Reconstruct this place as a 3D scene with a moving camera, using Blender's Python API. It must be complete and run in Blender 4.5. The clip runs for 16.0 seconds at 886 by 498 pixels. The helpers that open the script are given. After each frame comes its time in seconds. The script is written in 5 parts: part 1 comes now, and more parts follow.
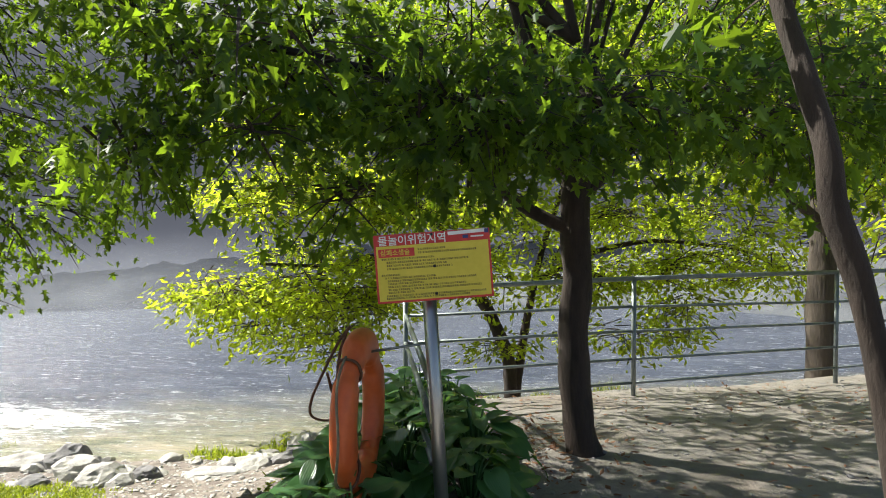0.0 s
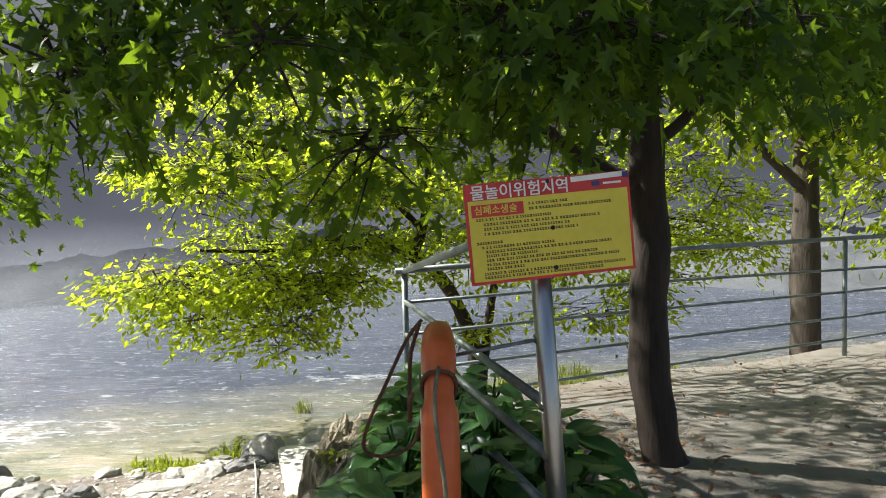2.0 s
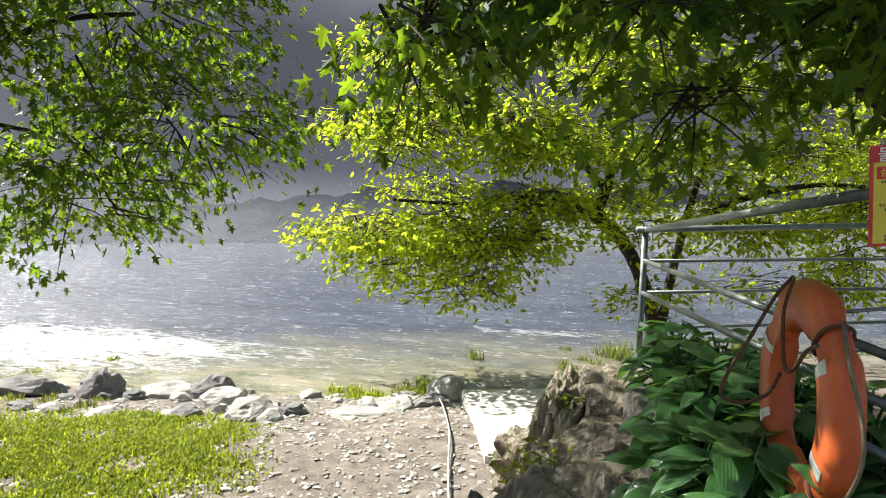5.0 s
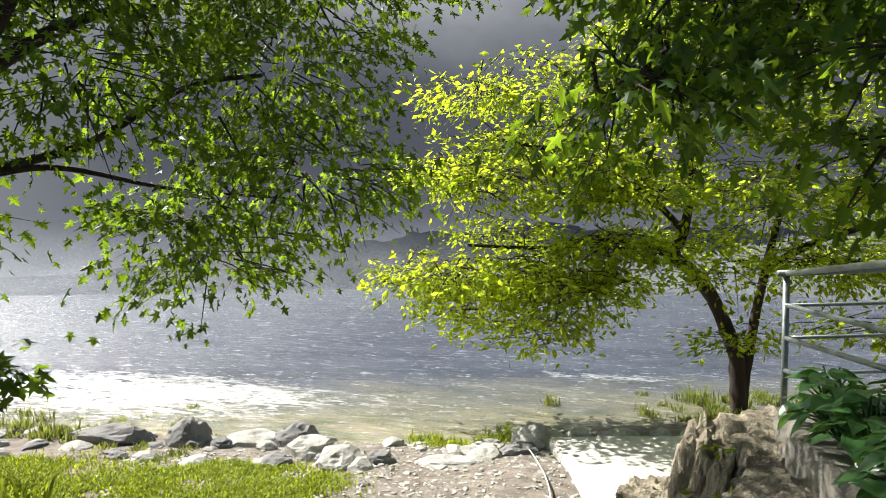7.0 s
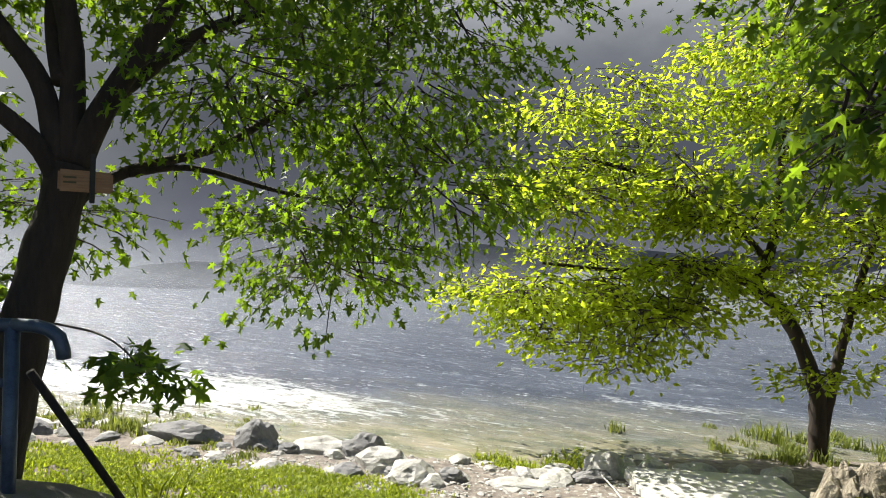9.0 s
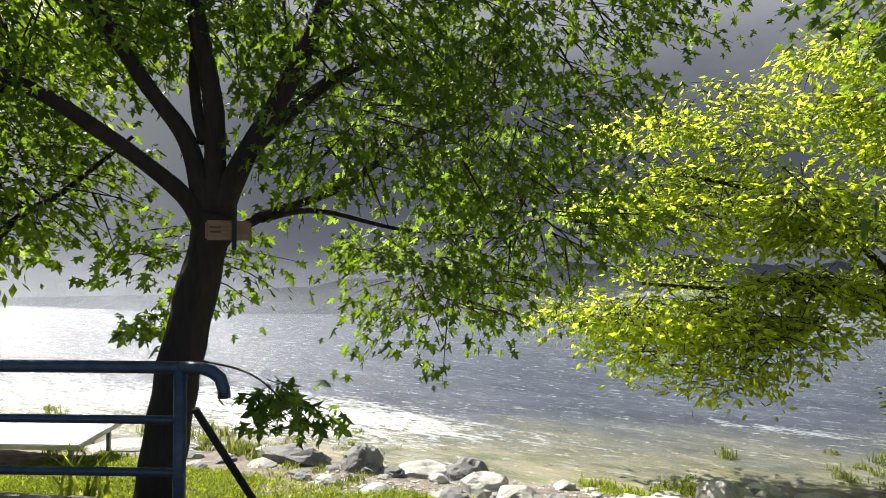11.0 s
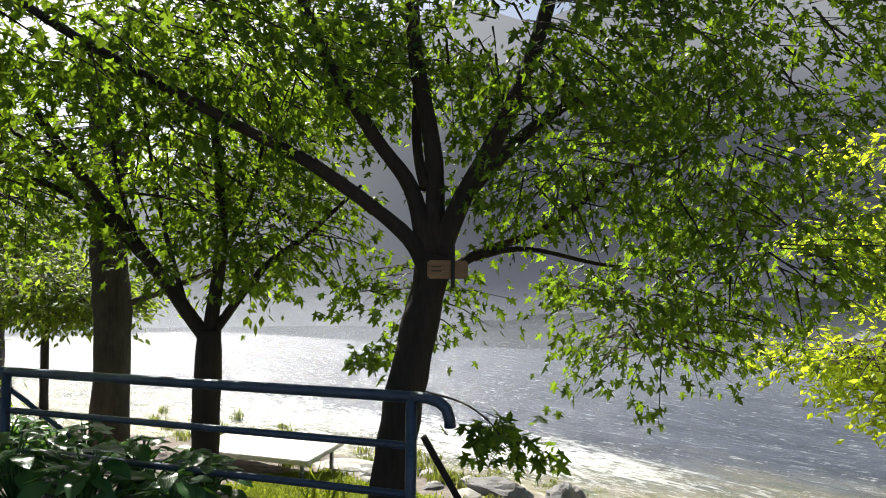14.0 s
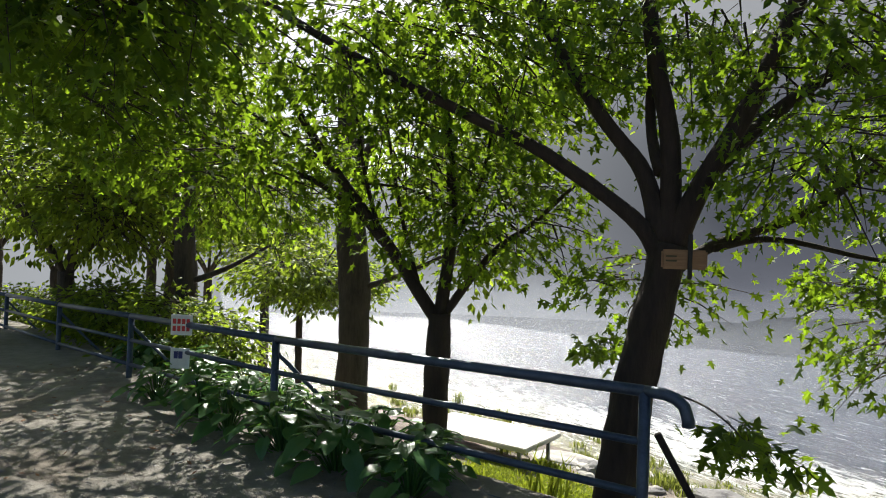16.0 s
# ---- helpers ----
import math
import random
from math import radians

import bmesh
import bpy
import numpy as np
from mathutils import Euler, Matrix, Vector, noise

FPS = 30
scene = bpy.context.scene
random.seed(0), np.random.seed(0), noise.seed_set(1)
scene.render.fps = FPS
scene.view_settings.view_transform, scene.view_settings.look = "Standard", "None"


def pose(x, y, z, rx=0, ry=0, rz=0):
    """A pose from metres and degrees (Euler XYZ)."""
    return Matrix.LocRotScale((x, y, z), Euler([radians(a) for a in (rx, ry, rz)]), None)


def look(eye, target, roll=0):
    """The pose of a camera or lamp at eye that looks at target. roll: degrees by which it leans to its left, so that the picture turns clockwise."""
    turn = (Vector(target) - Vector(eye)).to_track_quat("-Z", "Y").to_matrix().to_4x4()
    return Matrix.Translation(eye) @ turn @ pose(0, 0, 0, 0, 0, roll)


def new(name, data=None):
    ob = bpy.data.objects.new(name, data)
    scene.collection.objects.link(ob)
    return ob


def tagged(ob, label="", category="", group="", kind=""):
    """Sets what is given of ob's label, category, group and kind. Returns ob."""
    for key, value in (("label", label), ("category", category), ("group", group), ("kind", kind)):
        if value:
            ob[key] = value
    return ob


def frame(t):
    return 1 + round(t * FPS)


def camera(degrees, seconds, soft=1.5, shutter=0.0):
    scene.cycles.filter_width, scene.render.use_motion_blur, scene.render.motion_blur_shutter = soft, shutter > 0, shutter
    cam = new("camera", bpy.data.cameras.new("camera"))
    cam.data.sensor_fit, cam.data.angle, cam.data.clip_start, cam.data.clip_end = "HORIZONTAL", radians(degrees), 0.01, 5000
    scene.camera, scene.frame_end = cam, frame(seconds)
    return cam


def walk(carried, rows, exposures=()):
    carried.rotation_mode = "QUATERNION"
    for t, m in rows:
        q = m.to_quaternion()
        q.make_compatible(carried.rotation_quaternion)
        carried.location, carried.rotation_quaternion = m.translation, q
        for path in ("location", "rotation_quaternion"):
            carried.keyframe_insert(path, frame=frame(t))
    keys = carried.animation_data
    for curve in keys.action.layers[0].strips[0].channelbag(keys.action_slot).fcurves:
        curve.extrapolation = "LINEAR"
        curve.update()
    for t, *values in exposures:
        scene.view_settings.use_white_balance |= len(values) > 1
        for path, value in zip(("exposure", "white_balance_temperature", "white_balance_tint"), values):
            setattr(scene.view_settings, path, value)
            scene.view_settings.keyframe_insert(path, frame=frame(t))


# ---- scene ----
cam = camera(69.2, 16.0, soft=1.0)
PATH = [
    (0, (0.364, 0.674, 1.382), (0.224, 2.869, 1.326), -0.0),
    (0.5, (0.224, 0.909, 1.332), (0.039, 3.100, 1.243), -1.3),
    (1, (0.044, 1.146, 1.315), (-0.134, 3.336, 1.227), -0.7),
    (1.5, (-0.128, 1.357, 1.311), (-0.165, 3.556, 1.244), -1.0),
    (2, (-0.253, 1.546, 1.282), (-0.158, 3.740, 1.168), -1.4),
    (2.5, (-0.380, 1.675, 1.262), (-0.241, 3.862, 1.065), 2.1),
    (3, (-0.558, 1.714, 1.262), (-0.417, 3.898, 1.037), -0.6),
    (3.5, (-0.649, 1.670, 1.255), (-0.593, 3.858, 1.022), 1.1),
    (4, (-0.746, 1.516, 1.250), (-0.838, 3.700, 1.003), 0.0),
    (4.5, (-0.871, 1.450, 1.234), (-1.203, 3.604, 0.933), 2.9),
    (5, (-0.987, 1.334, 1.263), (-1.376, 3.485, 1.008), 1.1),
    (5.2, (-1.012, 1.312, 1.269), (-1.419, 3.463, 1.040), 1.4),
    (7.3, (-1.840, 1.101, 1.306), (-2.366, 3.235, 1.199), -0.3),
    (7.5, (-1.926, 1.068, 1.310), (-2.427, 3.208, 1.199), -0.7),
    (8, (-2.102, 1.064, 1.296), (-2.561, 3.212, 1.176), 2.6),
    (8.5, (-2.312, 1.121, 1.294), (-2.805, 3.263, 1.203), 0.0),
    (9, (-2.479, 1.108, 1.331), (-3.113, 3.213, 1.258), 2.9),
    (9.5, (-2.588, 1.045, 1.375), (-3.368, 3.099, 1.258), 1.3),
    (10, (-2.663, 1.015, 1.397), (-3.513, 3.042, 1.290), 0.7),
    (10.2, (-2.671, 0.998, 1.399), (-3.545, 3.015, 1.321), 0.9),
    (12.3, (-2.620, 0.831, 1.504), (-3.583, 2.808, 1.537), 0.1),
    (12.5, (-2.631, 0.823, 1.481), (-3.637, 2.779, 1.537), -0.1),
    (13, (-2.662, 0.807, 1.475), (-3.810, 2.683, 1.560), 0.3),
    (13.5, (-2.680, 0.789, 1.470), (-3.962, 2.574, 1.559), 0.7),
    (14, (-2.707, 0.772, 1.463), (-4.161, 2.421, 1.551), 0.6),
    (14.5, (-2.739, 0.766, 1.451), (-4.349, 2.262, 1.532), 0.9),
    (15, (-2.749, 0.749, 1.447), (-4.488, 2.096, 1.507), 0.8),
    (15.5, (-2.778, 0.762, 1.429), (-4.610, 1.980, 1.474), 0.7),
    (16, (-2.789, 0.728, 1.419), (-4.701, 1.813, 1.467), 2.1),
]
walk(cam, [(t, look(eye, target, roll)) for t, eye, target, roll in PATH],
     ((0.0, 1.30), (4.5, 1.28), (8.0, 1.14), (10.0, 1.14), (13.0, 1.02), (16.0, 1.02)))

# ---- world, sun, exposure ----
SUN_AZ, SUN_EL = 69.0, 44.0      # degrees left of +y, degrees above the horizon
world = bpy.data.worlds.new("world")
scene.world = world
world.use_nodes = True
wn = world.node_tree.nodes
sky = wn.new("ShaderNodeTexSky")
sky.sky_type = "NISHITA"
sky.sun_disc = False
sky.sun_elevation = radians(SUN_EL)
sky.sun_rotation = radians(-SUN_AZ)
sky.air_density, sky.dust_density = 1.0, 2.0
wn["Background"].inputs["Strength"].default_value = 0.055
world.node_tree.links.new(sky.outputs[0], wn["Background"].inputs["Color"])
to_sun = Vector((-math.sin(radians(SUN_AZ)) * math.cos(radians(SUN_EL)),
                 math.cos(radians(SUN_AZ)) * math.cos(radians(SUN_EL)), math.sin(radians(SUN_EL))))
sun_data = bpy.data.lights.new("sun", "SUN")
sun_data.energy, sun_data.angle, sun_data.color = 5.0, radians(0.6), (1.0, 0.965, 0.86)
sun = new("sun", sun_data)
sun.matrix_world = look(to_sun * 50, (0, 0, 0))


# ---- materials ----
def material(name, rough=0.6, metal=0.0, spec=None):
    m = bpy.data.materials.new(name)
    m.use_nodes = True
    t = m.node_tree
    b = t.nodes["Principled BSDF"]
    b.inputs["Roughness"].default_value = rough
    b.inputs["Metallic"].default_value = metal
    if spec is not None:
        b.inputs["Specular IOR Level"].default_value = spec
    return m, t, b


def node(t, kind, **inputs):
    n = t.nodes.new(kind)
    for key, value in inputs.items():
        n.inputs[key.replace("_", " ")].default_value = value
    return n


def coords(t):
    return t.nodes.new("ShaderNodeNewGeometry").outputs["Position"]


def noise_tex(t, scale, detail=6.0, rough=0.6, vec=None, stretch=None):
    n = node(t, "ShaderNodeTexNoise", Scale=scale, Detail=detail, Roughness=rough)
    if vec is not None:
        if stretch:
            mp = t.nodes.new("ShaderNodeMapping")
            mp.inputs["Scale"].default_value = stretch
            t.links.new(vec, mp.inputs["Vector"])
            vec = mp.outputs[0]
        t.links.new(vec, n.inputs["Vector"])
    return n.outputs["Fac"]


def ramp(t, fac, stops):
    r = t.nodes.new("ShaderNodeValToRGB")
    while len(r.color_ramp.elements) < len(stops):
        r.color_ramp.elements.new(0.5)
    for e, (p, c) in zip(r.color_ramp.elements, stops):
        e.position, e.color = p, (*c, 1)
    t.links.new(fac, r.inputs[0])
    return r.outputs[0]


def mix(t, fac, a, b):
    m = t.nodes.new("ShaderNodeMix")
    m.data_type = "RGBA"
    for value, socket in ((fac, m.inputs[0]), (a, m.inputs[6]), (b, m.inputs[7])):
        if isinstance(value, bpy.types.NodeSocket):
            t.links.new(value, socket)
        else:
            socket.default_value = value if isinstance(value, float) else (*value, 1)
    return m.outputs[2]


def calc(t, op, a, b=0.0, c=None):
    m = t.nodes.new("ShaderNodeMath")
    m.operation = op
    for value, socket in zip((a, b, c), m.inputs):
        if value is None:
            continue
        if isinstance(value, bpy.types.NodeSocket):
            t.links.new(value, socket)
        else:
            socket.default_value = value
    return m.outputs[0]


def bump(t, b, height, strength=0.4, distance=0.01):
    n = node(t, "ShaderNodeBump", Strength=strength, Distance=distance)
    t.links.new(height, n.inputs["Height"])
    t.links.new(n.outputs[0], b.inputs["Normal"])


def two_tone(name, dark, light, scale, rough=0.7, metal=0.0, bumps=0.4, dist=0.01, fine=6.0, stretch=None, spec=None):
    """A surface with stains at one scale and grain at a finer one."""
    m, t, b = material(name, rough, metal, spec)
    p = coords(t)
    big = noise_tex(t, scale, 5, 0.6, p, stretch)
    small = noise_tex(t, scale * fine, 8, 0.65, p, stretch)
    both = calc(t, "ADD", calc(t, "MULTIPLY", big, 0.6), calc(t, "MULTIPLY", small, 0.4))
    t.links.new(ramp(t, both, [(0.33, dark), (0.66, light)]), b.inputs["Base Color"])
    if bumps:
        bump(t, b, both, bumps, dist)
    return m


def leaf_material(name, dark, light, glow, rough=0.45, through_light=0.5):
    m, t, b = material(name, rough, 0.0, 0.22)
    geo = t.nodes.new("ShaderNodeNewGeometry")
    island = geo.outputs["Random Per Island"]
    vein = noise_tex(t, 30, 4, 0.6, geo.outputs["Position"])
    t.links.new(mix(t, calc(t, "MULTIPLY", vein, 0.35), ramp(t, island, [(0.0, dark), (1.0, light)]), dark), b.inputs["Base Color"])
    tr = t.nodes.new("ShaderNodeBsdfTranslucent")
    t.links.new(ramp(t, island, [(0.0, tuple(c * 0.38 for c in glow)), (1.0, glow)]), tr.inputs["Color"])
    sh = t.nodes.new("ShaderNodeMixShader")
    sh.inputs[0].default_value = through_light
    t.links.new(b.outputs[0], sh.inputs[1])
    t.links.new(tr.outputs[0], sh.inputs[2])
    t.links.new(sh.outputs[0], t.nodes["Material Output"].inputs["Surface"])
    return m


MAPLE = leaf_material("maple_leaf", (0.010, 0.038, 0.014), (0.040, 0.092, 0.026), (0.36, 0.56, 0.025), 0.5, 0.5)
BANK_LEAF = leaf_material("bank_tree_leaf", (0.08, 0.13, 0.012), (0.22, 0.28, 0.03), (0.84, 1.0, 0.05), 0.42, 0.64)
FAR_LEAF = leaf_material("far_leaf", (0.030, 0.072, 0.018), (0.085, 0.14, 0.030), (0.46, 0.62, 0.05), 0.5, 0.55)
HOSTA = leaf_material("hosta_leaf", (0.03, 0.10, 0.032), (0.09, 0.20, 0.065), (0.24, 0.5, 0.07), 0.27, 0.28)
GRASS = leaf_material("grass_blade", (0.14, 0.20, 0.018), (0.30, 0.35, 0.035), (0.6, 0.7, 0.05), 0.5, 0.45)
REED = leaf_material("reed_leaf", (0.10, 0.15, 0.03), (0.22, 0.24, 0.06), (0.4, 0.45, 0.08), 0.5, 0.45)


def rib_leaves(m):
    """Lengthwise ribs across a broad leaf, as relief."""
    t = m.node_tree
    sep = t.nodes.new("ShaderNodeSeparateXYZ")
    t.links.new(t.nodes.new("ShaderNodeTexCoord").outputs["Object"], sep.inputs[0])
    bump(t, t.nodes["Principled BSDF"], calc(t, "SINE", calc(t, "MULTIPLY", sep.outputs[1], 105.0)), 0.15, 0.004)
    t.nodes["Principled BSDF"].inputs["Specular IOR Level"].default_value = 0.55


rib_leaves(HOSTA)
BARK = two_tone("bark", (0.012, 0.009, 0.007), (0.055, 0.038, 0.030), 5, 0.9, bumps=0.9, dist=0.03, stretch=(1, 1, 0.25))
BARK_GREY = two_tone("grey_bark", (0.022, 0.018, 0.015), (0.09, 0.072, 0.057), 6, 0.9, bumps=1.0, dist=0.04, stretch=(1, 1, 0.2))
STEEL = two_tone("galvanised_steel", (0.12, 0.14, 0.145), (0.27, 0.30, 0.30), 14, 0.45, 0.7, 0.08, 0.003)
STAINLESS = two_tone("stainless_pole", (0.36, 0.36, 0.36), (0.55, 0.54, 0.53), 9, 0.32, 0.9, 0.05, 0.002, stretch=(1, 1, 0.1))
BLUE_STEEL = two_tone("blue_grey_painted_steel", (0.028, 0.042, 0.075), (0.07, 0.10, 0.15), 16, 0.42, 0.3, 0.1, 0.003)
ROCK = two_tone("river_rock", (0.20, 0.19, 0.18), (0.58, 0.56, 0.53), 3.5, 0.85, bumps=0.7, dist=0.05)
DARK_ROCK = two_tone("dark_rock", (0.09, 0.09, 0.10), (0.26, 0.25, 0.25), 3.0, 0.8, bumps=0.7, dist=0.05)
WALL_ROCK = two_tone("wall_rock", (0.06, 0.046, 0.032), (0.60, 0.52, 0.40), 3.2, 0.9, bumps=1.0, dist=0.22, stretch=(1.4, 1.4, 0.4))
# scrub greyed and blued: the river haze is put into its base colour
FAR_SLOPE = two_tone("hazed_far_bank_scrub", (0.075, 0.084, 0.094), (0.125, 0.135, 0.145), 0.6, 0.95, bumps=0.5, dist=0.4)
CONCRETE = two_tone("concrete", (0.42, 0.41, 0.38), (0.62, 0.60, 0.56), 4, 0.85, bumps=0.4, dist=0.01)
ORANGE = two_tone("orange_plastic", (0.48, 0.085, 0.022), (0.64, 0.135, 0.035), 5, 0.42, bumps=0.12, dist=0.004)
ROPE = two_tone("brown_rope", (0.05, 0.022, 0.012), (0.17, 0.08, 0.045), 90, 0.9, bumps=0.6, dist=0.004)
ROPE_PALE = two_tone("weathered_rope", (0.10, 0.09, 0.06), (0.22, 0.19, 0.12), 60, 0.9, bumps=0.6, dist=0.004)
TAPE = two_tone("reflective_tape", (0.45, 0.50, 0.47), (0.66, 0.70, 0.66), 30, 0.3, bumps=0.05)
RED = two_tone("red_print", (0.50, 0.025, 0.025), (0.60, 0.04, 0.04), 9, 0.4, bumps=0.03)
YELLOW = two_tone("yellow_print", (0.60, 0.50, 0.045), (0.72, 0.60, 0.07), 7, 0.42, bumps=0.03)
WHITE = two_tone("white_print", (0.70, 0.70, 0.68), (0.82, 0.82, 0.80), 12, 0.5, bumps=0.03)
INK = two_tone("dark_ink", (0.05, 0.045, 0.02), (0.09, 0.075, 0.03), 20, 0.6, bumps=0)
NAVY = two_tone("navy_print", (0.02, 0.03, 0.12), (0.04, 0.05, 0.2), 20, 0.5, bumps=0)
WOOD = two_tone("pale_board", (0.22, 0.12, 0.06), (0.38, 0.23, 0.13), 9, 0.75, bumps=0.3, stretch=(0.3, 0.3, 3))
BLACK = two_tone("black_strap", (0.012, 0.011, 0.01), (0.03, 0.027, 0.025), 20, 0.7, bumps=0.1)
LITTER = leaf_material("dry_leaf", (0.12, 0.06, 0.035), (0.30, 0.17, 0.10), (0.25, 0.13, 0.06), 0.8, 0.2)


def ground_material():
    m, t, b = material("ground", 0.95)
    p = coords(t)
    sep = t.nodes.new("ShaderNodeSeparateXYZ")
    t.links.new(p, sep.inputs[0])
    big = noise_tex(t, 0.8, 6, 0.6, p)
    mid = noise_tex(t, 5, 8, 0.65, p)
    grit = noise_tex(t, 60, 6, 0.7, p)
    soil = ramp(t, mid, [(0.3, (0.115, 0.105, 0.095)), (0.7, (0.25, 0.235, 0.215))])
    soil = mix(t, calc(t, "MULTIPLY", grit, 0.5), soil, (0.33, 0.30, 0.26))
    earth = ramp(t, mid, [(0.3, (0.10, 0.07, 0.05)), (0.7, (0.26, 0.20, 0.15))])
    bank = ramp(t, mid, [(0.32, (0.11, 0.088, 0.075)), (0.68, (0.31, 0.27, 0.235))])
    patch = ramp(t, big, [(0.52, (0, 0, 0)), (0.60, (1, 1, 1))])
    top = mix(t, calc(t, "MULTIPLY", patch, 0.45), soil, earth)
    low = calc(t, "MULTIPLY_ADD", sep.outputs[2], -1.6, -0.7)
    low = ramp(t, low, [(0.0, (0, 0, 0)), (1.0, (1, 1, 1))])
    t.links.new(mix(t, low, top, bank), b.inputs["Base Color"])
    bump(t, b, calc(t, "ADD", calc(t, "MULTIPLY", mid, 0.8), calc(t, "MULTIPLY", grit, 0.45)), 1.0, 0.04)
    return m


def water_material():
    m, t, b = material("river_water", 0.12, 0.0, 0.5)
    p = coords(t)
    sep = t.nodes.new("ShaderNodeSeparateXYZ")
    t.links.new(p, sep.inputs[0])
    x, y = sep.outputs[0], sep.outputs[1]
    # distance from the bank line, with a wavering edge
    waver = noise_tex(t, 0.5, 5, 0.6, p, (1.0, 2.2, 1.0))
    off = calc(t, "SUBTRACT", y, calc(t, "MULTIPLY_ADD", x, 0.22, 14.6))
    off = calc(t, "ADD", off, calc(t, "MULTIPLY_ADD", waver, 5.0, -2.5))
    shallow = ramp(t, calc(t, "MULTIPLY_ADD", off, 0.16, 0.42), [(0.0, (1, 1, 1)), (1.0, (0, 0, 0))])
    bed = ramp(t, noise_tex(t, 1.1, 7, 0.65, p, (0.7, 2.0, 1.0)), [(0.35, (0.11, 0.13, 0.045)), (0.5, (0.28, 0.26, 0.14)), (0.68, (0.44, 0.38, 0.25))])
    deep = ramp(t, noise_tex(t, 0.35, 6, 0.6, p, (0.6, 2.4, 1.0)), [(0.3, (0.040, 0.050, 0.074)), (0.7, (0.095, 0.112, 0.150))])
    colour = mix(t, shallow, deep, bed)
    # broken white water over the stones, with sun glare painted into the same patches
    chop = noise_tex(t, 1.5, 10, 0.82, p, (0.5, 2.4, 1.0))
    spots = None
    for fx, fy, rx, ry, gain in ((-12.6, 13.7, 5.5, 2.2, 1.15), (-1.3, 17.6, 2.2, 0.5, 0.75), (-19.0, 12.0, 5.0, 3.0, 0.8), (-8.0, 14.2, 4.0, 1.0, 0.35)):
        dx = calc(t, "DIVIDE", calc(t, "SUBTRACT", x, fx), rx)
        dy = calc(t, "DIVIDE", calc(t, "SUBTRACT", y, fy), ry)
        d = calc(t, "ADD", calc(t, "MULTIPLY", dx, dx), calc(t, "MULTIPLY", dy, dy))
        one = calc(t, "MULTIPLY", calc(t, "MAXIMUM", calc(t, "SUBTRACT", 1.0, d), 0.0), gain)
        spots = one if spots is None else calc(t, "ADD", spots, one)
    spray = noise_tex(t, 5.0, 8, 0.75, p, (0.6, 1.7, 1.0))
    foam_glare = calc(t, "MULTIPLY_ADD", spots, 0.34, calc(t, "MULTIPLY_ADD", chop, 1.1, -0.55))
    foam_glare = calc(t, "ADD", foam_glare, calc(t, "MULTIPLY_ADD", spray, 1.7, -0.85))
    foam_glare = ramp(t, foam_glare, [(0.14, (0, 0, 0)), (0.58, (1, 1, 1))])
    # sparkle on the ripples, painted as pale flecks in the base colour
    glint_flecks = ramp(t, noise_tex(t, 2.6, 6, 0.7, p, (0.45, 2.6, 1.0)), [(0.54, (0, 0, 0)), (0.74, (1, 1, 1))])
    colour = mix(t, calc(t, "MULTIPLY", glint_flecks, 0.45), colour, (0.5, 0.54, 0.60))
    t.links.new(mix(t, foam_glare, colour, (0.74, 0.77, 0.80)), b.inputs["Base Color"])
    rough = calc(t, "MULTIPLY_ADD", foam_glare, 0.4, 0.22)
    t.links.new(rough, b.inputs["Roughness"])
    w1 = noise_tex(t, 1.3, 4, 0.6, p, (0.5, 2.0, 1.0))
    w2 = noise_tex(t, 4.0, 7, 0.7, p, (0.55, 1.9, 1.0))
    bump(t, b, calc(t, "ADD", calc(t, "MULTIPLY", w1, 1.0), calc(t, "MULTIPLY", w2, 0.6)), 0.8, 0.115)
    return m


def painted_mist_hill_material():
    """The far wooded bank, beyond 50 m, glowing, with the river mist painted into its colour."""
    m, t, b = material("far_bank_painted_mist")
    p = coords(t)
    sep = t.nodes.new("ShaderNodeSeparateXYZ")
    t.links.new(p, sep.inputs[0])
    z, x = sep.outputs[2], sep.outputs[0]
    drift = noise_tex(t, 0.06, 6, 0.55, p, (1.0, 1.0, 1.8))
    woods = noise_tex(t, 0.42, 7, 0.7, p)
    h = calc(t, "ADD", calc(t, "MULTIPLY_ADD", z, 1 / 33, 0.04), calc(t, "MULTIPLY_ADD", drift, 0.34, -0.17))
    # mist painted in by height: pale at the foot, paler again towards the crest
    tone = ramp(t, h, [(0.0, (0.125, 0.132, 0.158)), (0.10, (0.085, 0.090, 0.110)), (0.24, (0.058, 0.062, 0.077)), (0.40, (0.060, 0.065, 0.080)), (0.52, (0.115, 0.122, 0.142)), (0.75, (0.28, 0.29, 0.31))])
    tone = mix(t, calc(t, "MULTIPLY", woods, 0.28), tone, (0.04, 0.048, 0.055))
    # sunlit mist on the left, also painted into the tone
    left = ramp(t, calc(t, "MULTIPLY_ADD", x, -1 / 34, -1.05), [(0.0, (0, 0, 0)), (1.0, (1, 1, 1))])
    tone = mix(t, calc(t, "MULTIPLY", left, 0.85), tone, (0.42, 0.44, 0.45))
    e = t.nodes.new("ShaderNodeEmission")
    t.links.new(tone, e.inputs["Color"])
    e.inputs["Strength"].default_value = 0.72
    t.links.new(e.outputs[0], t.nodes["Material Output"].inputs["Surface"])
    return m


GROUND, WATER, PAINTED_MIST_HILL = ground_material(), water_material(), painted_mist_hill_material()


